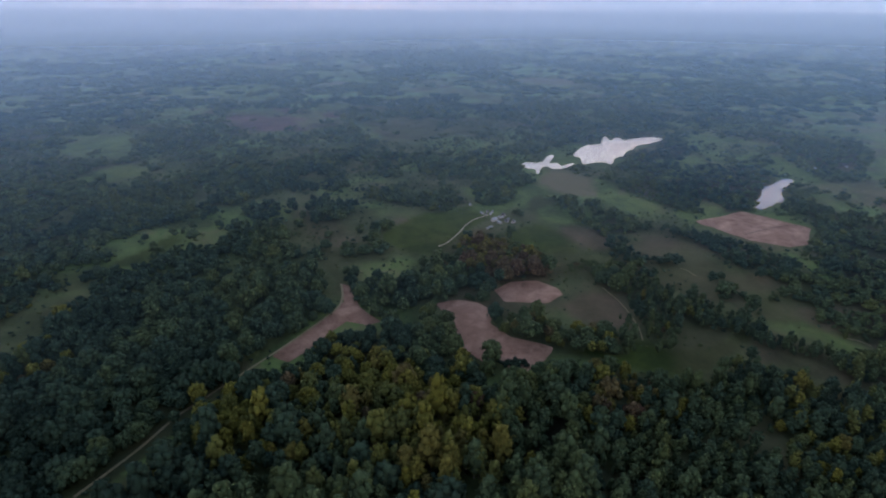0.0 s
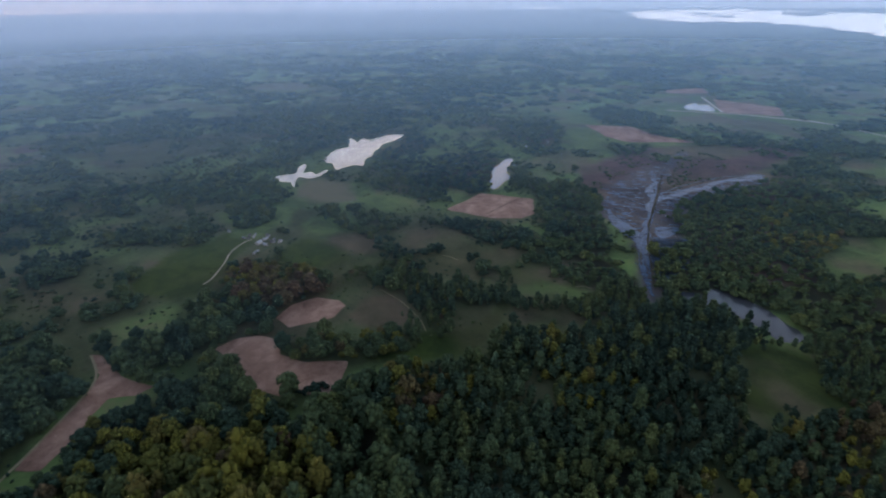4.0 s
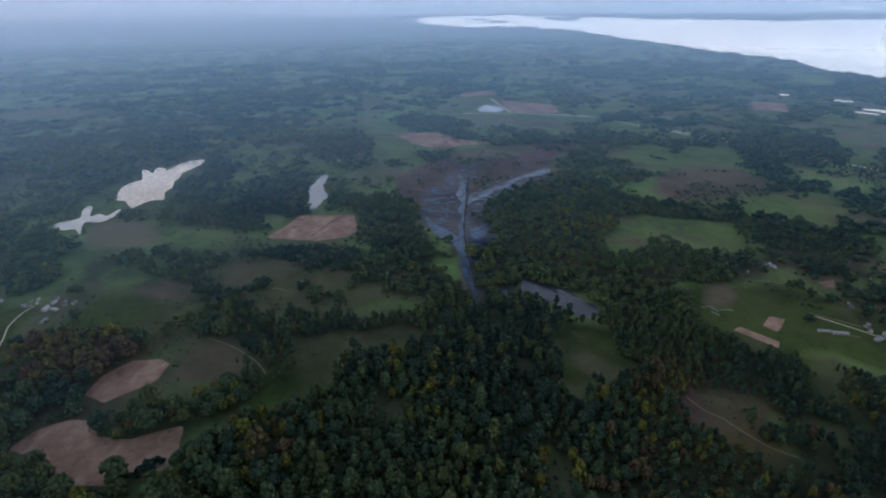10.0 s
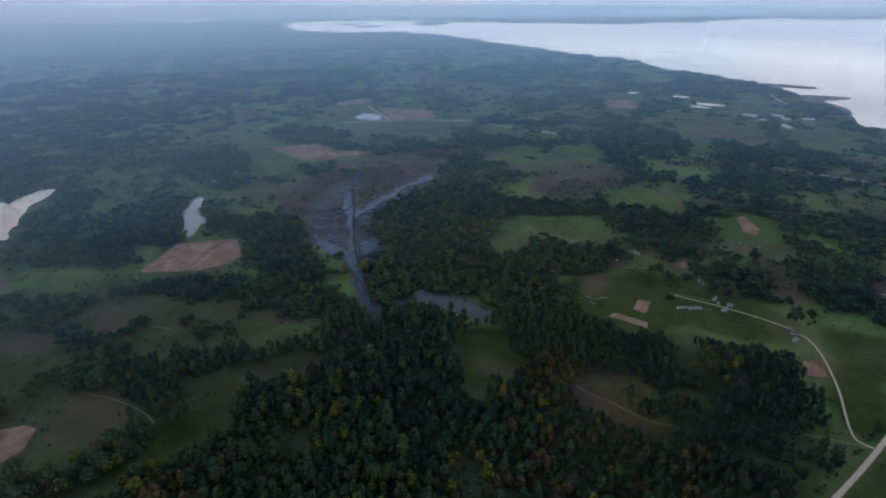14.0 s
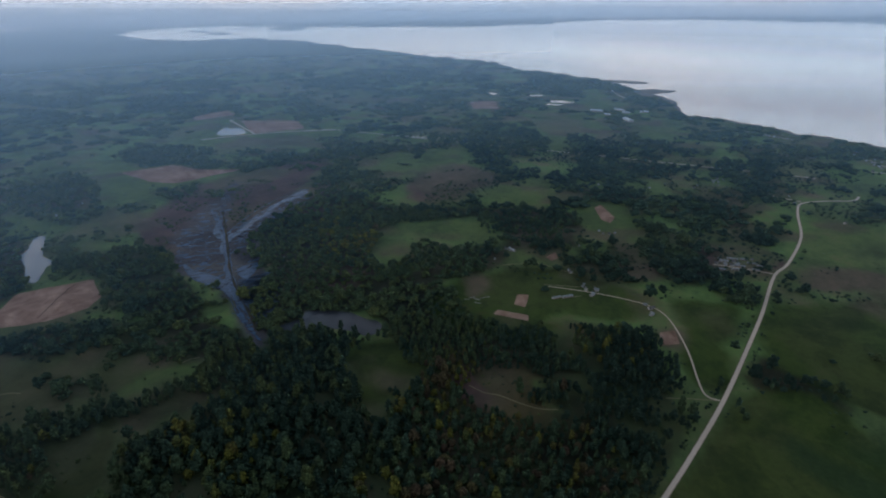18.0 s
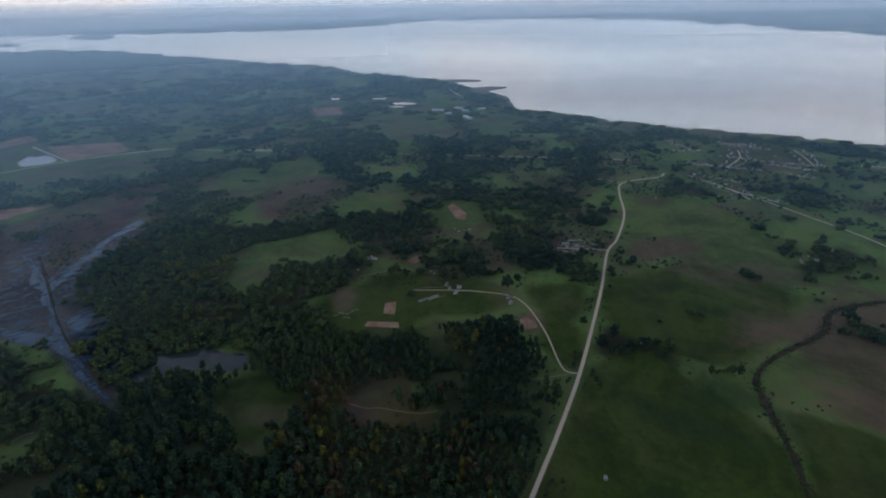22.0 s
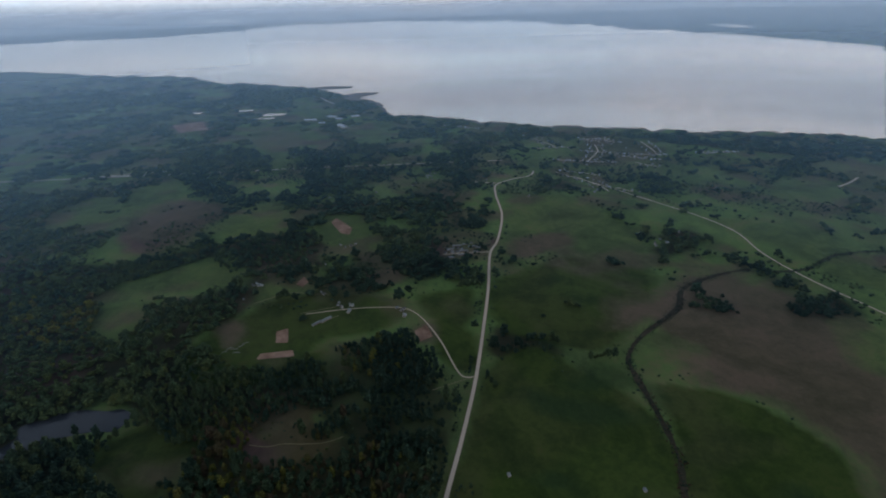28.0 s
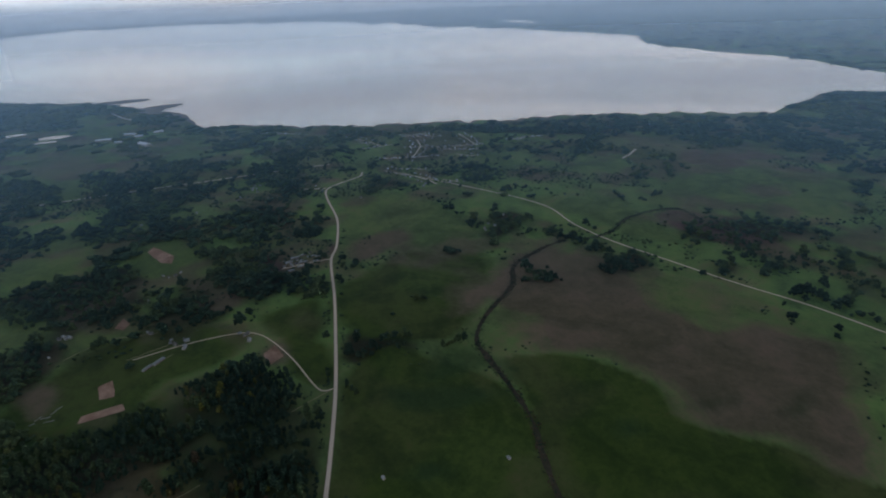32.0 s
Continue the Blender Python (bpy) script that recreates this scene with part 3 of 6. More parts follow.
plot(GREEN, (286, -94), (277, -120), (260, -147), (220, -166), (194, -168), (158, -153), (101, -129), (165, -21), (188, -40), (232, -69))
plot(GREEN, (402, -136), (387, -196), (402, -262), (377, -277), (319, -230), (280, -182), (294, -147), (325, -110))
plot(GREEN, (596, -242), (582, -299), (479, -311), (418, -293), (403, -242), (446, -201), (492, -184))
plot(GREEN, (129, -149), (57, -276), (23, -261), (96, -138))
plot(GREEN, (333, 727), (379, 712), (386, 653), (423, 591), (371, 527), (345, 589), (309, 637))
plot(GREEN, (-462, 653), (-428, 684), (-385, 603), (-432, 601))
plot(GREEN, (-544, 1121), (-364, 1172), (-322, 1026), (-470, 1006))
plot(GREEN, (841, 801), (920, 775), (791, 666), (900, 492), (798, 443), (764, 497), (717, 590), (776, 724))
plot(GREEN, (568, 741), (622, 686), (538, 647), (513, 544), (421, 478), (396, 502), (382, 552), (474, 584))
plot(GREEN, (385, 722), (405, 609), (367, 531), (338, 561), (307, 628))
plot(GREEN, (697, 336), (741, 229), (682, 214), (638, 258), (640, 311))
plot(GREEN, (793, 271), (820, 212), (752, 198), (731, 239))
plot(GREEN, (1133, 120), (1151, 17), (1009, 13), (1018, 107))
plot(GREEN, (1075, -59), (1121, -156), (1011, -135), (975, -65))
plot(GREEN, (558, -583), (548, -644), (489, -579), (490, -536))
plot(GREEN, (-444, 677), (-412, 703), (-358, 599), (-385, 590))
plot(GREEN, (1140, 123), (1174, 59), (1065, 35), (976, 74), (1004, 105))
plot(GREEN, (1079, -41), (1114, -101), (1047, -127), (995, -88), (1010, -47))
plot(GREEN, (928, 89), (939, 62), (856, 60), (854, 83))
plot(GREEN, (348, 110), (328, 48), (330, 11), (310, 31), (311, 54), (328, 88))
plot(GREEN, (433, 202), (446, 185), (428, 134), (398, 131), (375, 161), (392, 188))
plot(GREEN, (261, 144), (278, 134), (272, 109), (267, 83), (248, 88), (236, 104), (223, 109), (218, 123), (234, 125))
plot(GREEN, (103, 238), (127, 229), (154, 245), (157, 263), (165, 248), (133, 213), (101, 211), (69, 228), (66, 237), (90, 226))
DULL = []
plot(DULL, (-96, 361), (-48, 346), (-40, 330), (-68, 327), (-63, 301), (-65, 287), (-90, 222), (-93, 224), (-72, 276), (-73, 301), (-93, 338))
plot(DULL, (133, 358), (156, 368), (183, 343), (189, 310), (169, 280), (150, 294), (127, 319))
plot(DULL, (189, 308), (234, 307), (245, 275), (241, 259), (195, 255), (172, 271))
plot(DULL, (57, 232), (75, 233), (99, 227), (125, 225), (142, 224), (150, 242), (153, 262), (145, 270), (135, 245), (121, 233), (98, 233), (70, 238))
plot(DULL, (-530, 1093), (-452, 1160), (-358, 1141), (-338, 1039), (-423, 1001))
plot(DULL, (-594, 1596), (-556, 1952), (-382, 2382), (-313, 2059), (-413, 1591))
plot(DULL, (84, 485), (106, 450), (112, 415), (93, 408), (73, 418))
plot(DULL, (160, 393), (191, 393), (192, 335), (199, 314), (192, 296), (167, 297), (144, 318), (142, 356))
plot(DULL, (203, 321), (234, 304), (235, 277), (211, 269), (188, 285))
plot(DULL, (179, 226), (203, 220), (230, 210), (238, 202), (207, 203), (177, 207))
plot(DULL, (59, 226), (93, 225), (123, 229), (146, 238), (156, 259), (146, 274), (126, 267), (112, 242), (85, 234), (63, 232))
plot(DULL, (227, 326), (247, 312), (241, 269), (233, 243), (212, 245), (190, 289))
plot(DULL, (171, 248), (189, 237), (211, 211), (185, 210), (156, 224))
plot(DULL, (422, 76), (422, 28), (407, -21), (387, -47), (392, 4), (399, 56))
plot(DULL, (-589, 711), (-546, 748), (-505, 697), (-544, 651))
plot(DULL, (327, 688), (385, 722), (404, 663), (367, 586), (319, 580), (290, 610))
plot(DULL, (-114, 786), (0, 862), (71, 815), (-1, 694), (-80, 683))
plot(DULL, (835, -427), (856, -504), (782, -539), (714, -505), (699, -443), (703, -378))
OCHRE = []
plot(OCHRE, (12, 353), (29, 365), (65, 351), (64, 328), (43, 321), (22, 332))
plot(OCHRE, (236, 51), (265, 48), (277, 35), (266, 22), (238, 20), (218, 30), (213, 45))
plot(OCHRE, (253, 60), (267, 41), (275, 24), (255, 15), (236, 11), (212, 27), (204, 50), (223, 60))
plot(OCHRE, (256, 53), (284, 38), (275, 24), (249, 28), (235, 43))
plot(OCHRE, (11, 388), (47, 378), (76, 334), (69, 304), (37, 303), (11, 322), (0, 353))
# patches of darker green in the meadows
DARK_GRASS = []
plot(DARK_GRASS, (260, -139), (266, -171), (243, -167), (240, -141))
plot(DARK_GRASS, (258, -113), (239, -131), (214, -144), (209, -135), (233, -111))
plot(DARK_GRASS, (235, -179), (237, -194), (217, -192), (207, -179))
plot(DARK_GRASS, (261, -157), (252, -179), (234, -176), (241, -153))
plot(DARK_GRASS, (241, -111), (224, -151), (202, -161), (210, -130))
plot(DARK_GRASS, (148, -209), (144, -217), (138, -211), (141, -203))
plot(DARK_GRASS, (245, -169), (243, -157), (252, -148), (263, -151), (265, -163), (256, -173))
plot(DARK_GRASS, (219, -141), (219, -127), (229, -115), (241, -117), (242, -132), (231, -144))
plot(DARK_GRASS, (170, -106), (170, -96), (177, -87), (184, -88), (185, -98), (177, -107))
plot(DARK_GRASS, (135, -215), (136, -207), (140, -202), (145, -204), (144, -212), (139, -217))
plot(DARK_GRASS, (288, -148), (285, -141), (291, -136), (299, -139), (302, -146), (296, -150))
plot(DARK_GRASS, (131, -273), (132, -263), (137, -257), (142, -260), (141, -269), (135, -276))
plot(DARK_GRASS, (97, -311), (100, -300), (106, -291), (110, -293), (107, -304), (101, -313))
plot(DARK_GRASS, (335, 101), (317, 47), (321, 23), (303, 38), (310, 69))
BROWN = []
plot(BROWN, (105, 392), (124, 390), (121, 361), (108, 353), (98, 363))
plot(BROWN, (88, 288), (107, 286), (105, 255), (97, 249), (82, 256), (68, 276), (75, 279))
plot(BROWN, (91, 391), (109, 397), (126, 386), (126, 362), (108, 355), (99, 370))
plot(BROWN, (339, -48), (346, -64), (327, -66), (318, -53))
plot(BROWN, (478, -180), (488, -230), (451, -238), (437, -203), (439, -170))
plot(BROWN, (295, -199), (336, -218), (354, -283), (367, -330), (342, -348), (310, -361), (256, -350), (168, -259), (213, -256), (239, -238), (267, -226), (304, -259))
plot(BROWN, (266, -244), (271, -318), (232, -328), (185, -343), (145, -379), (105, -383), (59, -280), (98, -266), (125, -247), (164, -257), (199, -244), (228, -222))
plot(BROWN, (331, -245), (326, -291), (288, -309), (267, -277), (271, -240), (295, -230))
plot(BROWN, (455, -694), (444, -851), (388, -809), (391, -735), (426, -678))
plot(BROWN, (437, -23), (437, -47), (421, -57), (420, -32))
plot(BROWN, (436, -24), (444, -46), (426, -52), (419, -28))
plot(BROWN, (388, 99), (395, 86), (372, 75), (350, 86))
plot(BROWN, (630, 234), (705, 209), (714, 149), (626, 136), (566, 183))
plot(BROWN, (490, -714), (469, -765), (415, -712), (449, -671))
plot(BROWN, (704, 205), (728, 187), (701, 158), (617, 147), (600, 174), (607, 225), (641, 226))
TAN = []
plot(TAN, (91, 515), (122, 554), (149, 527), (143, 476), (117, 475))
plot(TAN, (177, 1314), (281, 1300), (286, 1208), (178, 1219))
HEATH = []
plot(HEATH, (-278, 783), (-230, 844), (-176, 867), (-160, 799), (-224, 729))
plot(HEATH, (397, 461), (449, 477), (553, 495), (602, 473), (682, 422), (656, 377), (560, 351), (464, 340), (412, 344), (335, 306), (316, 309), (353, 369), (363, 409))
plot(HEATH, (246, 78), (264, 70), (253, 60), (243, 46), (231, 47), (235, 64))
plot(HEATH, (620, 236), (691, 198), (704, 152), (644, 141), (583, 167), (557, 203))
plot(HEATH, (616, 235), (681, 209), (703, 159), (645, 124), (596, 157), (558, 202))
plot(HEATH, (350, -485), (317, -505), (296, -486), (319, -463))
plot(HEATH, (-343, 859), (-253, 899), (-152, 827), (-175, 736), (-272, 742))
plot(HEATH, (496, -158), (486, -167), (466, -159), (474, -147))
plot(HEATH, (441, -22), (445, -54), (418, -54), (417, -28))
plot(HEATH, (308, -507), (307, -475), (325, -459), (346, -475), (348, -509), (328, -525))
WATER = []
plot(WATER, (160, 640), (176, 665), (187, 670), (198, 675), (212, 712), (219, 712), (217, 693), (230, 709), (236, 695), (249, 701), (265, 712), (289, 705), (273, 685), (256, 675), (243, 667), (230, 646), (221, 639), (210, 616), (201, 610), (188, 582), (180, 587), (168, 584), (155, 582), (158, 607), (153, 614))
plot(WATER, (84, 576), (91, 586), (97, 588), (109, 586), (117, 606), (127, 618), (127, 608), (118, 584), (127, 584), (130, 572), (144, 584), (144, 579), (132, 564), (120, 560), (111, 569), (105, 559), (97, 541), (98, 557), (90, 562))
plot(WATER, (280, 456), (300, 483), (312, 504), (323, 508), (343, 529), (352, 533), (353, 525), (336, 504), (319, 483), (312, 462), (301, 458), (290, 449), (277, 440), (275, 445))
plot(WATER, (273, 208), (287, 198), (297, 199), (302, 182), (304, 165), (300, 152), (299, 142), (290, 136), (279, 141), (281, 155), (280, 172), (274, 189), (270, 200))
plot(WATER, (821, 684), (845, 690), (868, 699), (857, 680), (869, 672), (854, 649), (833, 629), (811, 634), (808, 650), (798, 656))
plot(WATER, (1415, 313), (1426, 295), (1412, 274), (1397, 289))
plot(WATER, (1405, 209), (1413, 171), (1395, 159), (1391, 199))
plot(WATER, (1312, 141), (1335, 123), (1327, 94), (1313, 73), (1299, 100))
plot(WATER, (1282, 147), (1281, 110), (1266, 104), (1271, 142))
GROVE = []
plot(GROVE, (-35, 302), (-4, 319), (24, 320), (56, 311), (63, 299), (33, 279), (19, 273), (-0, 273), (-25, 284))
plot(GROVE, (-168, 328), (-154, 337), (-123, 357), (-97, 342), (-72, 282), (-74, 256), (-92, 226), (-113, 208), (-122, 202))
plot(GROVE, (37, 180), (55, 214), (69, 212), (93, 212), (115, 216), (137, 221), (165, 209), (197, 203), (240, 194), (250, 179), (258, 153), (241, 134), (218, 120), (200, 111), (202, 91), (214, 68), (206, 51), (182, 35))
plot(GROVE, (302, 32), (340, 1), (232, -15), (186, 31), (209, 28), (235, 16), (261, 19))
plot(GROVE, (322, 20), (339, -15), (324, -42), (298, -51), (264, -54), (246, -60), (210, -48), (187, -35), (185, -3), (210, 3), (244, 11), (276, 17))
plot(GROVE, (144, 208), (172, 214), (206, 207), (248, 174), (241, 141), (229, 115), (233, 89), (226, 67), (203, 55), (167, 53))
plot(GROVE, (-213, 235), (-192, 253), (-158, 267), (-113, 247), (-89, 228), (-99, 205), (-112, 169), (-122, 144), (-122, 131), (-170, 135))
plot(GROVE, (-115, 130), (-118, 148), (-104, 170), (-77, 210), (-59, 222), (-33, 242), (-21, 239), (-7, 218), (1, 196), (36, 190), (51, 209), (107, 209), (273, 238), (317, 236), (182, 106))
plot(GROVE, (7, 183), (40, 187), (189, 37), (168, 21))
plot(GROVE, (123, 200), (150, 214), (194, 59), (203, 26), (210, 3), (186, -3), (190, -32), (156, -23))
plot(GROVE, (874, -529), (774, -752), (543, -1045), (545, -1145), (471, -1334), (309, -932), (393, -841), (532, -770), (646, -697), (829, -525))
plot(GROVE, (431, 675), (520, 695), (448, 565), (409, 564), (400, 614))
plot(GROVE, (-71, 206), (-64, 220), (-58, 233), (-49, 243), (-33, 241), (-22, 235), (-8, 236), (3, 210), (14, 207), (-2, 172), (-68, 180))
COPSE = []
plot(COPSE, (201, 529), (246, 559), (324, 582), (347, 530), (271, 448), (218, 451), (190, 481))
plot(COPSE, (403, 621), (462, 673), (478, 616), (424, 526), (384, 529))
plot(COPSE, (216, 593), (269, 669), (291, 653), (245, 577), (211, 556))
plot(COPSE, (107, 329), (130, 338), (128, 300), (147, 278), (160, 265), (150, 247), (126, 276), (103, 299))
plot(COPSE, (104, 279), (129, 283), (129, 253), (110, 238), (98, 253))
plot(COPSE, (30, 260), (55, 256), (78, 245), (103, 247), (101, 229), (79, 226), (49, 231), (33, 242))
plot(COPSE, (-12, 263), (8, 261), (12, 245), (5, 232), (-11, 236))
plot(COPSE, (93, 462), (113, 456), (132, 370), (142, 334), (112, 323), (120, 362), (112, 415))
plot(COPSE, (34, 491), (62, 500), (68, 472), (49, 447), (31, 455))
plot(COPSE, (173, 509), (237, 572), (290, 555), (296, 489), (261, 436), (217, 428), (190, 461))
plot(COPSE, (180, 564), (257, 645), (295, 647), (275, 602), (215, 566))
plot(COPSE, (427, 667), (521, 711), (525, 659), (436, 544), (427, 587), (402, 604))
plot(COPSE, (512, 532), (560, 523), (528, 481), (478, 486))
plot(COPSE, (327, 445), (354, 431), (354, 378), (308, 317), (263, 264), (256, 301), (269, 353), (296, 390))
plot(COPSE, (173, 397), (230, 359), (242, 328), (232, 301), (204, 321), (190, 364))
plot(COPSE, (246, 311), (266, 273), (254, 221), (246, 211), (222, 240), (217, 270))
plot(COPSE, (142, 283), (164, 265), (183, 241), (223, 219), (249, 201), (233, 198), (200, 216), (167, 239), (146, 263))
plot(COPSE, (118, 297), (132, 294), (133, 268), (129, 247), (119, 239), (111, 256), (105, 270))
plot(COPSE, (259, 115), (276, 106), (295, 87), (288, 62), (305, 38), (280, 32), (265, 46), (254, 62), (256, 78))
plot(COPSE, (333, 256), (382, 259), (427, 233), (381, 175), (336, 152), (315, 162), (294, 196), (286, 214))
plot(COPSE, (321, 152), (346, 127), (329, 102), (300, 92), (269, 113), (279, 127))
plot(COPSE, (514, 106), (560, 60), (539, 30), (500, 24), (464, 49), (451, 76))
plot(COPSE, (389, 165), (430, 155), (442, 119), (456, 89), (440, 73), (405, 82), (373, 114), (347, 140))
plot(COPSE, (534, 335), (571, 297), (529, 198), (567, 136), (536, 117), (503, 160), (487, 207), (440, 224), (423, 262), (381, 284), (420, 325), (479, 328))
plot(COPSE, (492, 96), (563, 67), (554, 19), (513, 10), (490, 45), (469, 80))
plot(COPSE, (463, -3), (499, -43), (500, -107), (437, -100), (430, -61), (449, -35))
plot(COPSE, (425, 319), (444, 280), (403, 214), (374, 181), (371, 126), (344, 114), (330, 154), (321, 205), (342, 252))
plot(COPSE, (283, 104), (300, 77), (297, 45), (288, 18), (271, 13), (264, 40), (253, 59), (267, 84))
plot(COPSE, (322, -103), (321, -116), (305, -135), (289, -147), (276, -136), (289, -118), (293, -103))
plot(COPSE, (342, -151), (349, -172), (336, -170), (329, -150))
plot(COPSE, (348, -161), (349, -180), (331, -182), (328, -157))
plot(COPSE, (421, -310), (455, -350), (445, -368), (409, -337), (399, -302))
plot(COPSE, (937, -444), (846, -601), (731, -840), (706, -815), (815, -581), (902, -428))
plot(COPSE, (359, 148), (359, 110), (341, 99), (320, 65), (322, 22), (275, 19), (294, 62), (285, 96), (297, 129))
plot(COPSE, (553, 133), (556, 77), (513, 28), (459, 17), (442, 48), (473, 81), (509, 122))
plot(COPSE, (462, 41), (464, -4), (422, -42), (405, -21), (424, 18))
plot(COPSE, (305, -488), (258, -534), (242, -583), (228, -557), (236, -498), (278, -467))
plot(COPSE, (292, -346), (287, -384), (269, -385), (274, -348))
plot(COPSE, (327, -107), (310, -127), (286, -143), (279, -130), (296, -97))
plot(COPSE, (273, 681), (305, 669), (291, 626), (245, 621), (217, 618))
plot(COPSE, (281, -387), (282, -372), (291, -363), (300, -367), (299, -382), (290, -392))
plot(COPSE, (303, -297), (300, -283), (309, -276), (322, -282), (325, -297), (315, -304))
plot(COPSE, (217, -439), (219, -427), (226, -419), (232, -424), (231, -437), (223, -444))
plot(COPSE, (194, -479), (195, -468), (200, -463), (206, -469), (205, -480), (200, -485))
plot(COPSE, (269, -538), (274, -506), (293, -485), (309, -496), (305, -529), (285, -550))
plot(COPSE, (240, -551), (245, -520), (263, -500), (277, -510), (273, -543), (254, -563))
AUTUMN = []
plot(AUTUMN, (128, 276), (141, 258), (139, 232), (122, 238))
plot(AUTUMN, (24, 354), (45, 360), (63, 342), (47, 323), (25, 329))
plot(AUTUMN, (-259, 271), (-224, 269), (-213, 243), (-188, 218), (-187, 197), (-194, 185))
plot(AUTUMN, (12, 383), (40, 373), (73, 330), (71, 315), (42, 312), (19, 331), (6, 348))
plot(AUTUMN, (43, 276), (70, 277), (90, 279), (101, 245), (96, 230), (47, 240), (29, 255))
plot(AUTUMN, (159, 99), (197, 81), (211, 47), (194, 29), (138, 85))
plot(AUTUMN, (192, 75), (213, 19), (194, 0), (179, 2), (162, 79))
plot(AUTUMN, (-6, 211), (13, 203), (14, 174), (0, 180))
plot(AUTUMN, (-72, 215), (-58, 215), (-52, 173), (-66, 180))
plot(AUTUMN, (72, 204), (92, 200), (83, 181), (65, 185))
plot(AUTUMN, (3, 365), (50, 371), (47, 329), (18, 320))
plot(AUTUMN, (474, 293), (472, 242), (436, 189), (378, 183), (395, 242))
plot(AUTUMN, (325, -5), (311, -35), (278, -29), (285, -8))
REGROWTH = []
plot(REGROWTH, (187, 71), (222, 53), (235, 31), (240, 9), (224, 3), (161, 62))
plot(REGROWTH, (249, 91), (271, 70), (254, 55), (226, 50), (199, 69), (211, 90))
plot(REGROWTH, (12, 378), (45, 370), (74, 329), (66, 306), (37, 307), (14, 325))
plot(REGROWTH, (78, 214), (94, 210), (80, 181), (68, 183))
plot(REGROWTH, (218, 36), (220, -16), (182, -13), (189, 43))
YELLOW = []
plot(YELLOW, (-49, 211), (-23, 220), (13, 199), (23, 161), (19, 139), (-16, 139), (-32, 167))
plot(YELLOW, (63, 200), (93, 204), (101, 189), (76, 175), (61, 181))
plot(YELLOW, (-109, 179), (-75, 187), (-55, 187), (-61, 152), (-93, 152))
plot(YELLOW, (155, 205), (205, 198), (167, 146), (145, 141), (140, 169))
plot(YELLOW, (-62, 220), (-41, 229), (-26, 220), (-36, 195), (-57, 194))
plot(YELLOW, (0, 180), (24, 174), (25, 139), (-4, 139))
plot(YELLOW, (-53, 176), (-34, 180), (-28, 152), (-46, 155))
DARK_WOOD = []
plot(DARK_WOOD, (177, 215), (244, 198), (284, 137), (236, 82), (249, 24), (286, 6), (333, -52), (266, -57), (271, -76), (189, -39), (136, 195))
plot(DARK_WOOD, (234, 666), (299, 674), (306, 559), (261, 442), (215, 446), (214, 538))
FIELD_TRACKS = []
plot(FIELD_TRACKS, (235, 385), (260, 397), (281, 405), (289, 400))
POOLS = []
plot(POOLS, (327, 276), (344, 265), (320, 240), (290, 221), (266, 211), (272, 228), (300, 255))
plot(POOLS, (384, 394), (465, 429), (497, 429), (422, 365), (319, 285), (312, 303), (336, 347))
plot(POOLS, (417, 356), (487, 351), (562, 353), (542, 332), (466, 328), (374, 316))
VILLAGE = []
plot(VILLAGE, (784, -411), (752, -452), (724, -509))
plot(VILLAGE, (747, -347), (707, -420))
plot(VILLAGE, (926, -361), (824, -378))
plot(VILLAGE, (865, -447), (831, -463))
plot(VILLAGE, (713, -574), (704, -629))
plot(VILLAGE, (662, -334), (617, -346), (589, -348))
plot(VILLAGE, (818, -445), (774, -427), (726, -386))
plot(VILLAGE, (811, -527), (769, -518), (728, -506))
plot(VILLAGE, (850, -442), (855, -472), (818, -482))
plot(VILLAGE, (743, -437), (723, -466), (699, -494))
plot(VILLAGE, (698, -449), (665, -469))
plot(VILLAGE, (601, -364), (578, -375))
plot(VILLAGE, (823, -344), (818, -394))
plot(VILLAGE, (691, -334), (658, -367))
plot(VILLAGE, (717, -566), (711, -615))
plot(VILLAGE, (1072, -224), (1012, -291))
FLOOD = []
plot(FLOOD, (383, 399), (414, 404), (460, 398), (412, 351), (419, 331), (365, 285), (322, 249), (288, 231), (256, 207), (248, 210), (262, 231), (290, 266), (317, 301), (335, 346))
plot(FLOOD, (406, 345), (463, 355), (522, 358), (556, 349), (541, 336), (502, 344), (450, 340), (393, 328))
plot(FLOOD, (458, 400), (502, 432), (540, 451), (565, 456), (549, 443), (511, 422), (467, 391))
SHALLOWS = []
plot(SHALLOWS, (422, 376), (437, 382), (364, 317), (323, 281), (289, 249), (280, 244), (299, 268), (309, 283), (336, 297), (372, 331))
plot(SHALLOWS, (339, 346), (330, 322), (327, 299), (315, 280), (307, 277), (311, 296), (318, 318))
plot(SHALLOWS, (401, 347), (455, 352), (510, 357), (555, 348), (547, 340), (499, 349), (444, 343), (395, 339))
plot(SHALLOWS, (344, 293), (359, 286), (354, 279), (333, 274), (332, 282))
REEDS = []
plot(REEDS, (465, 400), (417, 360), (370, 322), (342, 299), (306, 265), (285, 241), (266, 221))
FAR_WATER = []
plot(FAR_WATER, (5009, 7542), (5632, 8064), (6009, 7643), (5167, 6837))
plot(FAR_WATER, (13153, 2315), (13782, 2086), (11531, 1296), (11698, 1770))
plot(FAR_WATER, (3638, -2794), (3490, -2844), (3163, -2758), (3315, -2702))
plot(FAR_WATER, (13731, 2722), (13862, 1946), (13154, 1839), (12714, 2339))
SPITS = []
plot(SPITS, (1745, 25), (1755, -24), (1727, -98), (1703, -96), (1701, -31))
plot(SPITS, (1548, -62), (1577, -110), (1559, -163), (1532, -152), (1492, -110), (1421, -83), (1468, -65))
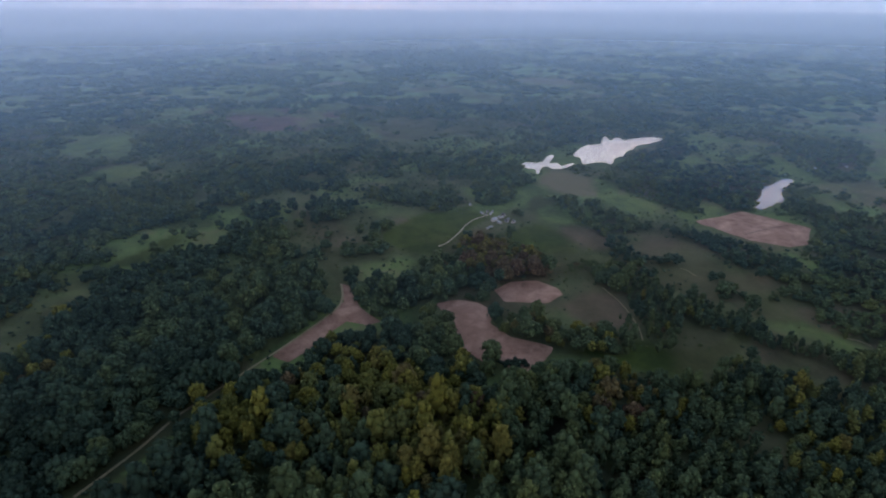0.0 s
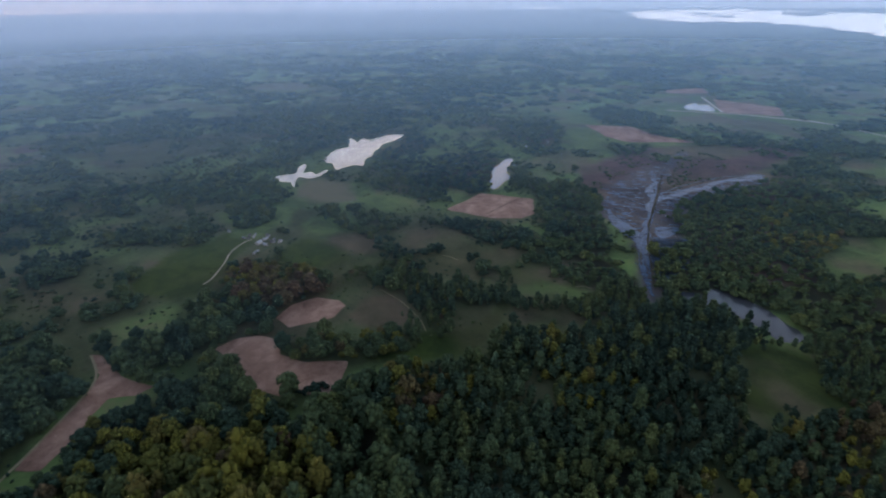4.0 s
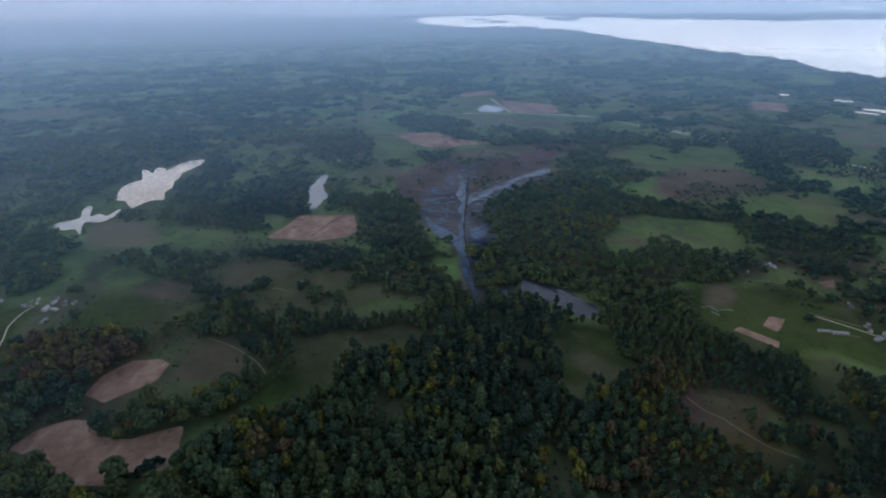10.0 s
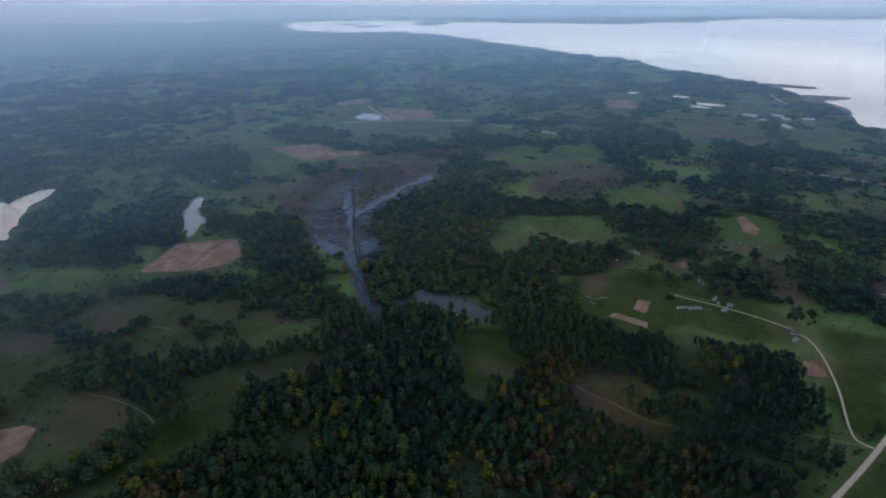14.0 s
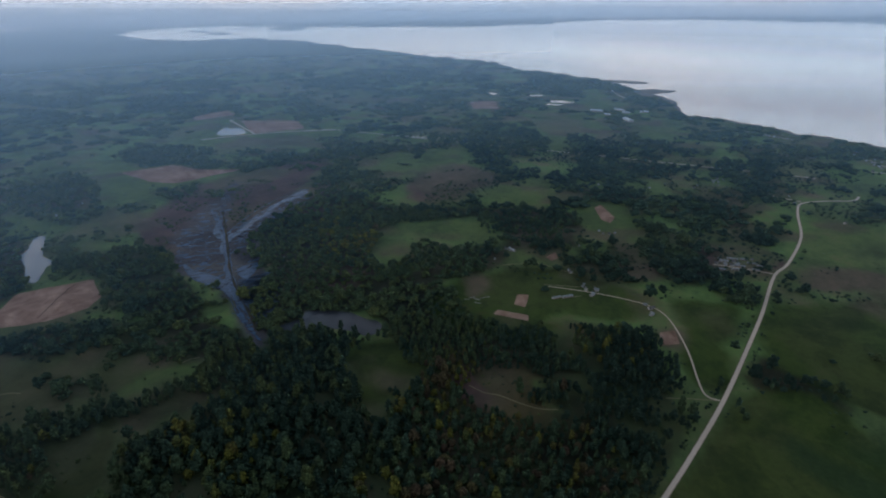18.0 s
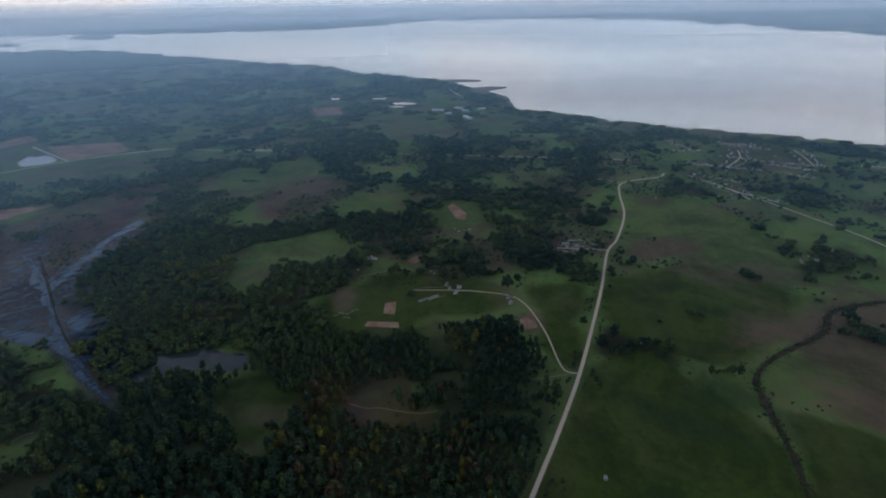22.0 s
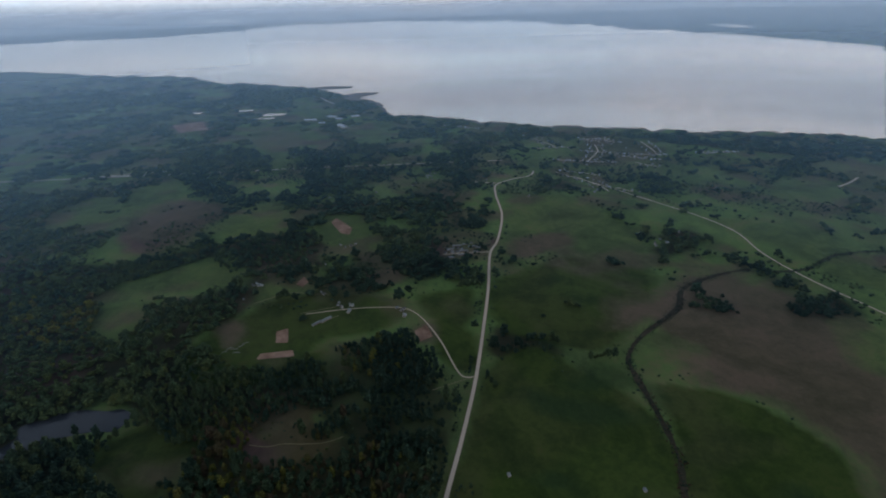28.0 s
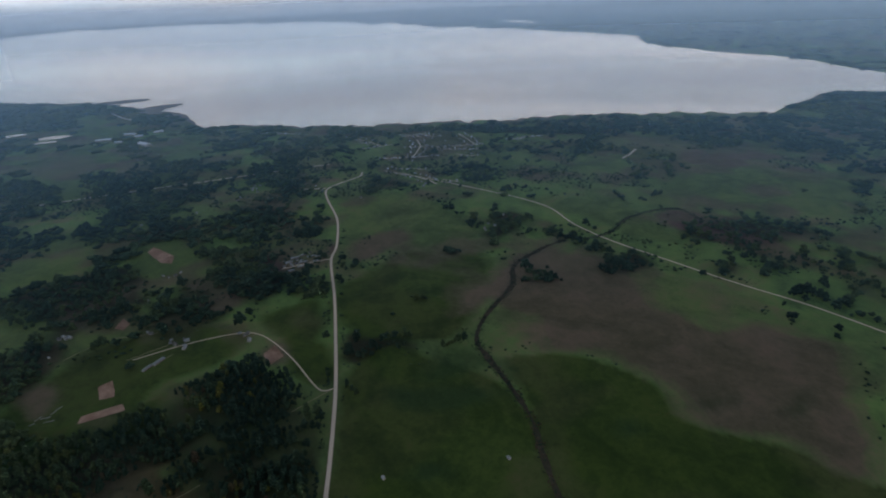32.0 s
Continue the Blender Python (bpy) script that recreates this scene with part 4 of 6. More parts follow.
plot(SPITS, (555, -1134), (552, -1222), (524, -1297), (481, -1359), (509, -1427), (582, -1375), (586, -1290))
plot(SPITS, (1744, 35), (1747, -28), (1692, -101), (1695, -26))
plot(SPITS, (1322, -146), (1406, -105), (1487, -96), (1459, -118), (1393, -144))
plot(SPITS, (1559, -102), (1549, -160), (1502, -113), (1519, -65))
ISLES = []
plot(ISLES, (5734, 4870), (5892, 4784), (5264, 4281), (5271, 4460))
plot(ISLES, (5262, 4210), (5253, 3964), (4752, 3591), (4755, 3809))
plot(ISLES, (6801, 4435), (6979, 4085), (5652, 3349), (5831, 3772))
ROAD_MAIN = [(189, -41), (222, -57), (273, -80), (337, -105), (388, -124), (453, -146), (484, -164), (551, -191), (621, -206), (659, -219), (675, -245), (686, -278), (704, -290)]
ROAD_MAIN = [(2.2 * ROAD_MAIN[0][0] - 1.2 * ROAD_MAIN[1][0], 2.2 * ROAD_MAIN[0][1] - 1.2 * ROAD_MAIN[1][1])] + ROAD_MAIN
ROAD_BRANCH = [(273, -80), (275, -72), (286, -69), (321, -66), (357, -58), (373, -47), (380, -27), (384, -1), (385, 31)]
ROAD_EAST = [(690, -318), (672, -326), (610, -353), (525, -385), (474, -402), (431, -407), (381, -395), (330, -394), (286, -400), (214, -411),
             (156, -424), (106, -429)]
FARM_LANE = [(-3, 358), (4, 366), (14, 387), (20, 403), (30, 416), (38, 421)]
LANES = []
LANES.append([(457, -147), (461, -128), (464, -101)])
LANES.append([(692, -175), (666, -221)])
LANES.append([(878, 343), (874, 305), (868, 271)])
LANES.append([(879, 343), (882, 305), (878, 244)])
LANES.append([(763, 670), (837, 595), (886, 506), (894, 482)])
LANES.append([(933, 739), (830, 610)])
LANES.append(FARM_LANE)
LANES.append([(1544, -3), (1458, -20), (1405, -38)])
LANES.append([(520, -627), (527, -649), (542, -681)])
ROAD_NORTH = [(876, 537), (897, 488), (887, 415), (875, 345), (863, 262), (842, 136), (824, 8), (807, -81), (797, -141), (783, -218), (773, -265)]
TRACKS = []
TRACKS.append([(-132, 138), (-121, 160), (-114, 179), (-105, 194), (-87, 223), (-78, 238), (-63, 266), (-60, 281), (-64, 300)])
TRACKS.append([(247, 62), (243, 52), (243, 43), (240, 32), (238, 20), (240, 9)])
TRACKS.append([(387, 35), (389, 21), (390, 7)])
TRACKS.append([(414, 74), (423, 53), (425, 42), (418, 26), (413, 11)])
TRACKS.append([(367, 19), (372, 12), (376, 5)])
TRACKS.append([(161, 326), (165, 321), (167, 314)])
TRACKS.append([(218, 243), (223, 241), (226, 236)])
TRACKS.append([(267, -49), (270, -62), (273, -79)])
TRACKS.append([(101, 298), (107, 278), (109, 254), (107, 240)])
CREEK = [(356, -359), (355, -328), (342, -283), (314, -257), (287, -210), (266, -187), (246, -181), (213, -175), (181, -167), (158, -155), (130, -142)]
CREEK_UP = [(369, -362), (348, -377), (343, -408), (359, -454), (355, -497), (340, -519), (308, -509)]
RIVERS = []
RIVERS.append([(460, 406), (420, 366), (394, 342), (353, 307), (312, 275), (281, 245), (261, 220), (254, 210)])
RIVERS.append([(401, 344), (463, 355), (516, 354), (547, 343)])
NEAR_SHORE = [(4700, 5150), (3784, 3548), (3797, 2849), (3805, 2332), (3077, 1489), (2484, 815), (2340, 543), (1989, 296), (1775, 35), (1467, -83),
              (1319, -143), (1212, -156), (1135, -252), (1044, -327), (977, -411), (899, -544), (820, -692), (737, -871), (557, -1072),
              (565, -1188), (584, -1360), (544, -1420), (531, -1487), (440, -1640)]
FAR_SHORE = [(4760, 5220), (7449, 6916), (8325, 5559), (7575, 4329), (7129, 2932), (7168, 1724), (7737, 933), (9867, 629), (10130, -849), (8890, -1783),
             (6811, -2703), (5531, -2696), (3859, -2469), (2543, -2424), (1952, -2364), (1671, -2065), (1304, -1968), (975, -1933),
             (745, -1791), (631, -1739), (445, -1660)]

HOMES_ROWS = []
plot(HOMES_ROWS, (388, 2), (382, -4), (388, -6), (371, -47), (364, -46))
plot(HOMES_ROWS, (467, -104), (464, -111), (469, -121))
plot(HOMES_ROWS, (839, -442), (808, -447), (812, -473), (779, -481), (740, -480), (731, -508), (685, -335), (653, -332), (618, -335), (592, -329), (731, -349), (708, -376), (714, -420), (657, -415), (713, -473), (603, -244), (684, -213), (738, -144), (702, -116), (446, 72), (474, 13))
plot(HOMES_ROWS, (676, -59), (691, -111), (729, -140), (698, -336), (674, -321), (699, -116))
plot(HOMES_ROWS, (938, 735), (944, 572), (404, 569), (444, 578))
plot(HOMES_ROWS, (58, 407), (36, 424), (40, 424), (24, 446), (52, 408))
plot(HOMES_ROWS, (424, 83), (448, 77), (396, 4), (379, -3), (391, -5))
plot(HOMES_ROWS, (720, -137), (710, -141), (478, -108), (468, -111), (474, -119), (424, -309), (448, -351), (724, -242), (656, -212))
plot(HOMES_ROWS, (511, -14), (514, -19), (510, -8), (516, -4), (375, -42), (370, -45), (419, 18), (415, 16))
plot(HOMES_ROWS, (392, 5), (361, -46), (730, -137), (724, -143), (736, -151), (673, 2), (468, -112), (466, -116), (472, -108))
plot(HOMES_ROWS, (429, -311), (437, -322), (428, -324), (483, -135))
SHEDS_ROWS = []
plot(SHEDS_ROWS, (1211, 24), (1119, -39), (1233, -23), (1220, -73), (1201, -36), (1170, 1))
SHEDS = [p for row in SHEDS_ROWS for p in row]
SLABS_ROWS = []
plot(SLABS_ROWS, (37, 394), (474, -111), (466, -122), (455, -107), (474, -133), (480, -119), (461, -134), (470, -140), (458, -119), (481, -128), (368, 23), (372, 15))
SLABS = [p for row in SLABS_ROWS for p in row]
WHITE_ROWS = []
plot(WHITE_ROWS, (42, 410), (46, 405), (49, 417), (450, 74), (446, 70))
WHITE = [p for row in WHITE_ROWS for p in row]
HUTS_ROWS = []
plot(HUTS_ROWS, (190, -74), (164, -137))
HUTS = [p for row in HUTS_ROWS for p in row]
FALLEN = [(347, 89), (351, 86), (349, 82), (352, 78), (355, 75), (344, 80), (369, 279), (373, 274), (376, 267)]
plot(HOMES_ROWS, (33, 426), (38, 430), (42, 429), (47, 416), (51, 422), (54, 413), (57, 406))
HOMES = [p for row in HOMES_ROWS for p in row]
COTTAGES = []
g = np.random.default_rng(31)
for line in VILLAGE:
    c = curve_points(line, 8)
    run = np.concatenate([[0], np.cumsum(np.hypot(*np.diff(c, axis=0).T))])
    for d in np.arange(4, run[-1], 9.0):
        px, py = np.interp(d, run, c[:, 0]), np.interp(d, run, c[:, 1])
        for side in (-1, 1):
            if g.uniform() < 0.8:
                COTTAGES.append((px + g.normal(0, 2) + side * 4, py + side * g.uniform(7, 12)))

# ---- ground, lake, fields, roads ----
def soft_cover(polys, x, y, spread):
    """How far a place belongs to the given patches: 0 to 1, with uneven, blended borders."""
    g = np.random.default_rng(5)
    wx = x + spread * 2.6 * (fbm(x, y, 42, 91) - 0.5)
    wy = y + spread * 2.6 * (fbm(x, y, 42, 95) - 0.5)
    total = np.zeros(len(x))
    for k in range(5):
        jx, jy = g.normal(0, 0.45, 2)
        hit = np.zeros(len(x), bool)
        for q in polys:
            hit |= inside(q, wx + jx * spread, wy + jy * spread)
        total += hit
    return total / 5


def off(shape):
    """Whether a field lies far enough from the flight to take the paler, hazed green."""
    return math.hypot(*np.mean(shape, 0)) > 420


def grid(rads, angs):
    n = len(angs)
    i = (np.arange(len(rads) - 1)[:, None] * n + np.arange(n - 1)).ravel()
    return ((rads[:, None] * np.cos(angs)).ravel(), (rads[:, None] * np.sin(angs)).ravel(), np.stack([i, i + n, i + n + 1, i + 1], -1))


fine = grid(np.geomspace(90, 2400, 280), np.linspace(radians(-84), radians(152), 500))
outer = grid(np.geomspace(2400, 11000, 60), np.linspace(radians(-84), radians(152), 281))
back = grid(np.concatenate([np.geomspace(90, 2400, 40), np.geomspace(2500, 11000, 40)]), np.linspace(radians(152), radians(276), 120))
centre = grid(np.concatenate([[0.0], np.geomspace(20, 90, 8)]), np.linspace(0, 2 * np.pi, 181))
gx, gy, gf, at = [], [], [], 0
for x, y, f in (fine, outer, back, centre):
    gx.append(x), gy.append(y), gf.append(f + at)
    at += len(x)
gx, gy, gf = np.concatenate(gx), np.concatenate(gy), np.concatenate(gf)
ground = mesh_of("ground", lay(gx, gy), gf, MAT["ground"])
spread = np.clip(np.hypot(gx, gy) * 0.015, 2.5, 25)
gd = np.hypot(gx, gy)
warp = fbm(gx, gy, 60, 12) - 0.5
MOSAIC = {"hazed_green": (0.35, 0.62), "dull": (0.0, 0.2), "tan": (0.92, 1.01), "brown": (0.78, 0.92)}
outlying = np.clip((gd - 600) / 400, 0.12, 0.65)
unwooded = np.ones(len(gx))
mosaic = {key: np.zeros(len(gx)) for key in MOSAIC}
turned = np.arctan2(gy, gx)
away = np.clip(gd / 80 - 0.2, 0, 1)
western = np.clip((turned - 0.8) / 0.4, 0, 1) * np.clip((3.1 - turned) / 0.4, 0, 1) * away
roadside = np.clip((0.25 - turned) / 0.2, 0, 1) * np.clip((turned + 3.1) / 0.4, 0, 1) * away * np.clip((460 - gd) / 120, 0, 1)      # greener grazing by the road
mottle = {"brown": np.clip((fbm(gx, gy, 46, 121) - 0.53) * 5, 0, 0.75) * (1 - 0.8 * western) * (1 - 0.75 * roadside), "heath": np.clip((fbm(gx, gy, 70, 125) - 0.60) * 6, 0, 0.7) * (1 - 0.6 * western) * (1 - 0.8 * roadside), "dull": np.clip((fbm(gx, gy, 33, 129) - 0.45) * 4, 0, 0.8) * (0.45 + 0.55 * western)}
g = np.random.default_rng(6)
for k in range(6):
    jx, jy = g.normal(0, 5, 2)
    cx, cy = gx + 70 * warp + jx, gy - 70 * warp + jy
    parcel = np.where(gd < 1300, cells(cx, cy, 70, 14), cells(cx, cy, 130, 15))
    for key, (lo, hi) in MOSAIC.items():
        mosaic[key] += outlying * (1 - 0.7 * western * (key in ("tan", "brown"))) * ((parcel > lo) & (parcel < hi)) / 6
for key, shapes in (("scrub", []), ("ochre", OCHRE), ("green", [q for q in GREEN if not off(q)]), ("hazed_green", [q for q in GREEN if off(q)]), ("dull", DULL), ("brown", BROWN), ("heath", HEATH), ("tan", TAN), ("dark_grass", DARK_GRASS), ("wet", POOLS + FLOOD), ("leaf", COPSE)):
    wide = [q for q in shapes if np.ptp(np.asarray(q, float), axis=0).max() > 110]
    w = soft_cover([curve_points(q, 4, True) for q in shapes if q not in wide], gx, gy, spread * (2.2 if key in ("dark_grass", "ochre") else 1))
    w = np.maximum(w, soft_cover([curve_points(q, 4, True) for q in wide], gx, gy, spread * (2.4 if key in ("brown", "dark_grass") else 1.2)))
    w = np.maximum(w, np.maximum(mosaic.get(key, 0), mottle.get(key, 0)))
    if key == "dark_grass":
        w = w * 0.65
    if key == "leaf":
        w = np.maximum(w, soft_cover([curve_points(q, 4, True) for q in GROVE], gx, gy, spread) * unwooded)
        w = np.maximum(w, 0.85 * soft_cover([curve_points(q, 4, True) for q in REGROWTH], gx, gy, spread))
    elif key != "scrub":
        unwooded = unwooded * (1 - w)
    if key == "scrub":                              # rough land to the north-west
        ga = np.arctan2(gy, gx)
        w = np.clip((ga - 0.8) / 0.35, 0, 1) * np.clip((gd - 180) / 100, 0, 1) * np.clip((1500 - gd) / 600, 0, 1) * np.clip((fbm(gx, gy, 80, 47) - 0.3) * 4, 0.25, 0.9)
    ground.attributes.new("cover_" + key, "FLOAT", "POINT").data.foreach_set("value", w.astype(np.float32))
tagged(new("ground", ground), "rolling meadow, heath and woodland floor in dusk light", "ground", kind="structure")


def shore(points, az):
    p = np.asarray(points, float)
    a = np.arctan2(p[:, 1], p[:, 0])
    o = np.argsort(a)
    return np.interp(az, a[o], np.hypot(p[:, 0], p[:, 1])[o])


az = np.linspace(np.arctan2(-1650, 442), np.arctan2(5185, 4730), 500)
r0, r1 = shore(NEAR_SHORE, az), shore(FAR_SHORE, az)
r0 = r0 * (1 + 0.05 * (fbm(az * 1000, az * 0, 18, 3) - 0.5))
r1 = np.maximum(r1 * (1 + 0.03 * (fbm(az * 1000, az * 0, 30, 4) - 0.5)), r0 + 4)
fr = np.linspace(0, 1, 25)
lr = r0[:, None] * (r1 / r0)[:, None] ** fr
lx, ly = (lr * np.cos(az)[:, None]).ravel(), (lr * np.sin(az)[:, None]).ravel()
n = len(fr)
ii = (np.arange(len(az) - 1)[:, None] * n + np.arange(n - 1)).ravel()
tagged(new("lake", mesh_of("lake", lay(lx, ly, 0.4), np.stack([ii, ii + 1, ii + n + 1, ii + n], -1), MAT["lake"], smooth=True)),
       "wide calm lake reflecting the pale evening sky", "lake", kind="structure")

k = (az > np.arctan2(-871, 737)) & (az < np.arctan2(35, 1775))
ribbon("shore", np.stack([(r0 + 4) * np.cos(az), (r0 + 4) * np.sin(az)], -1)[k][::2], 9.0, MAT["shore"], 0.55, "reed fringe along the shore of the lake", "shore", steps=2, wobble=1.0)
for i, shape in enumerate(PLOUGH):
    sheet("field", shape, MAT["plough"], 0.26 + 0.003 * i, "bare pinkish brown ploughed field", "field", 1.7, seed=i, corners=True)
for i, shape in enumerate(WATER):
    sheet("pond", shape, MAT["dark_water" if i == 3 else "dim_water" if 1 < i < 5 else "water"], 0.34 + 0.003 * i, "dark pond sheltered by woodland" if i == 3 else "small blue-grey pond among trees" if 1 < i < 5 else "still pond reflecting the pale evening sky",
          "pond", 1.5, 6, 40 + i)
ribbon("road", ROAD_MAIN, 3.1, MAT["road"], 0.34, "pale gravel road running towards the lake", "road")
ribbon("road", ROAD_BRANCH, 1.35, MAT["road"], 0.31, "narrow gravel drive curving to a farmstead", "road")
ribbon("road", ROAD_EAST, 2.3, MAT["road"], 0.31, "pale gravel road crossing the brown meadow", "road")
for line in LANES:
    ribbon("lane", line, 0.9 if line is FARM_LANE else 1.8 + 2.6 * min(max((math.hypot(*line[0]) - 500) / 400, 0), 1), MAT["road"], 0.37, "pale gravel lane", "road")
ribbon("road", ROAD_NORTH, 3.6, MAT["road"], 0.33, "pale gravel road through the hedged fields", "road")
for line in TRACKS:
    ribbon("track", line, 1.3 if line is TRACKS[0] else 0.7, MAT["track"], 0.30, "worn narrow track in the grass", "track")
ribbon("creek", CREEK, 3.4, MAT["creek"], 0.32, "dark winding creek with reedy banks", "creek", wobble=1.1)
ribbon("creek", CREEK_UP, 3.0, MAT["reedland"], 0.33, "dark overgrown ditch looping round a low hill", "creek", wobble=0.8)
for line in RIVERS:
    ribbon("river", line, 3.4 if line is RIVERS[0] else 2.6, MAT["marsh"], 0.46, "narrow channel of still water in the marsh", "river", wobble=0.8)
    ribbon("river", [(x + 5, y + 9) for x, y in line], 1.5, MAT["marsh"], 0.45, "side channel of still water in the marsh", "river", wobble=1.5)

for shape in FLOOD:
    sheet("flood", shape, MAT["flood"], 0.40, "shallow grey-blue flood water between reeds in the marsh", "marsh", 2.0, 6, 66)
for i, shape in enumerate(SHALLOWS):
    sheet("shallows", shape, MAT["shallow"], 0.47 + 0.003 * i, "pale open water winding through the marsh", "marsh", 2.5, 6, 60 + i)
for line in REEDS:
    ribbon("reeds", line, 2.2, MAT["creek"], 0.55, "dark strip of reeds standing in the flooded marsh", "reeds", wobble=1.2)
for i, shape in enumerate(FAR_WATER):
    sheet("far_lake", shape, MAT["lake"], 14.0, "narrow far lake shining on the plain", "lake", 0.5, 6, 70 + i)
for shape in SPITS + ISLES:
    sheet("spit", shape, MAT["reedland" if shape is SPITS[2] else "shore"], 0.8, "low reedy spit of land in the lake", "shore", 1.5, 6, 80)
for line in FIELD_TRACKS:
    ribbon("track", line, 0.7, MAT["creek"], 0.42, "dark furrow across the ploughed field", "track")
for line in VILLAGE:
    ribbon("lane", line, 2.4, MAT["road"], 0.37, "pale village lane", "road")

g = np.random.default_rng(8)                       # shallow pools of the marsh
pv, pf, at = [], [], 0
for shape, count in zip(POOLS, (420, 110, 160)):
    q = np.asarray(shape, float)
    while count:
        c = g.uniform(q.min(0), q.max(0))
        if not inside(q, c[:1], c[1:])[0]:
            continue
        k = 9
        a = np.arange(k) / k * 2 * np.pi
        across = c[::-1] * (1, -1) / np.hypot(*c)
        along = c / np.hypot(*c)
        rr = g.uniform(0.7, 1.3, k)
        big, small = 0.8 + 6.0 * g.uniform() ** 2.5, g.uniform(0.5, 1.8)
        w = c + (rr * np.cos(a) * big)[:, None] * across + (rr * np.sin(a) * small)[:, None] * along
        pv.append(np.concatenate([lay(*c, 0.44)[None], lay(w[:, 0], w[:, 1], 0.44)]))
        i = np.arange(k)
        pf.append(np.stack([i * 0, 1 + (i + 1) % k, 1 + i], -1) + at)
        at += k + 1
        count -= 1
tagged(new("marsh_pools", mesh_of("marsh_pools", np.concatenate(pv), np.concatenate(pf), MAT["marsh"])), "shallow pools scattered through the brown marsh",
       "pool", kind="stuff")

# ---- mist: rings added to paint distance haze, paler further off ----
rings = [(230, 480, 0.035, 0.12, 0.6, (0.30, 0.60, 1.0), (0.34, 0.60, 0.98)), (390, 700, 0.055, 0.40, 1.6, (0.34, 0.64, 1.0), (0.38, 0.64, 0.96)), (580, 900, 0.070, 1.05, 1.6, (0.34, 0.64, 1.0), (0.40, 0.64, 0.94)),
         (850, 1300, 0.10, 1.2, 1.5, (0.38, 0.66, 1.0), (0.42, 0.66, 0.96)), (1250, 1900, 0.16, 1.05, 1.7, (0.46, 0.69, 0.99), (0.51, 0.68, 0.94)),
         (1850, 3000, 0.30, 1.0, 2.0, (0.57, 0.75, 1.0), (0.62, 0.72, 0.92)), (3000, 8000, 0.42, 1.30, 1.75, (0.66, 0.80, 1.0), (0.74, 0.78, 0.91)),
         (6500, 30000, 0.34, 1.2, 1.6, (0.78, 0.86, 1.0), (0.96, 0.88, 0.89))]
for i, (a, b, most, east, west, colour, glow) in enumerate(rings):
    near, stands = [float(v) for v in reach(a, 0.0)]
    m = mist("haze_veil", 345 * (1 - stands / near), 345 * (1 - stands / (UNIT * b)), most, east, west, colour, glow)
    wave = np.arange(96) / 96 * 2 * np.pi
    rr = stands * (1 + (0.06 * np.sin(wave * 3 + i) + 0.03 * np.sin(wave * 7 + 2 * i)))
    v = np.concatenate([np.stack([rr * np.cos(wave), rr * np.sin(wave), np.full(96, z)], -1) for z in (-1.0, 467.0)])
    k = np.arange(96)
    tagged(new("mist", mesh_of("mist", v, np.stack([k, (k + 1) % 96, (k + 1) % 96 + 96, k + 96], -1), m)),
           "translucent veil standing in for blue distance haze over the land", "mist", kind="backdrop")

# ---- trees ----
rng = np.random.default_rng(11)


def ico(sub):
    bm = bmesh.new()
    bmesh.ops.create_icosphere(bm, subdivisions=sub, radius=1.0)
    v = np.array([p.co[:] for p in bm.verts])
    f = np.array([[q.index for q in p.verts] for p in bm.faces])
    bm.free()
    return v, f


ICO1 = ico(1)
OCTA = (np.array([(1, 0, 0), (0, 1, 0), (-1, 0, 0), (0, -1, 0), (0, 0, 1), (0, 0, -1)], float),
        np.array([(0, 1, 4), (1, 2, 4), (2, 3, 4), (3, 0, 4), (1, 0, 5), (2, 1, 5), (3, 2, 5), (0, 3, 5)]))


def crown(seed, tall, clumps, leaves, lump=0.2, slim=1.0):
    """A crown about one metre wide: a core, clumps of leaves bulging from it all round, and loose twigs."""
    g = np.random.default_rng(seed)
    mid, half = tall * 0.56, tall * 0.42
    v, f = ICO1
    vs, fs, at = [v * (1 + g.normal(0, 0.12, (len(v), 1))) * [0.36, 0.36, half * 0.9] + [0, 0, mid]], [f], len(v)
    for k in range(clumps):
        up = 1 - 1.55 * (k + 0.5) / clumps + g.normal(0, 0.06)
        a = k * 2.4 + g.normal(0, 0.3)
        out = math.sqrt(max(0.02, 1 - up * up)) * (0.40 * slim if up > 0 else 0.40) * g.uniform(0.8, 1.15)
        size = lump * g.uniform(0.75, 1.3)
        v, f = OCTA
        turn = g.normal(0, 1, (3, 3))
        v = v @ np.linalg.qr(turn)[0]
        vs.append(v * (1 + g.normal(0, 0.12, (len(v), 1))) * [size, size, size * (0.9 + 0.25 * tall)] + [out * math.cos(a), out * math.sin(a), mid + half * up])
        fs.append(f + at)
        at += len(v)
    if leaves:
        z, a = g.uniform(-0.7, 1, leaves), g.uniform(0, 2 * np.pi, leaves)
        rr = np.sqrt(np.maximum(0.05, 1 - z * z)) * g.uniform(0.42, 0.6, leaves)
        c = np.stack([rr * np.cos(a), rr * np.sin(a), mid + half * z * 1.12], -1)
        vs.append((c[:, None] + g.normal(0, 0.062, (leaves, 3, 3))).reshape(-1, 3))
        fs.append(np.arange(leaves * 3).reshape(-1, 3) + at)
    return np.concatenate(vs), np.concatenate(fs)


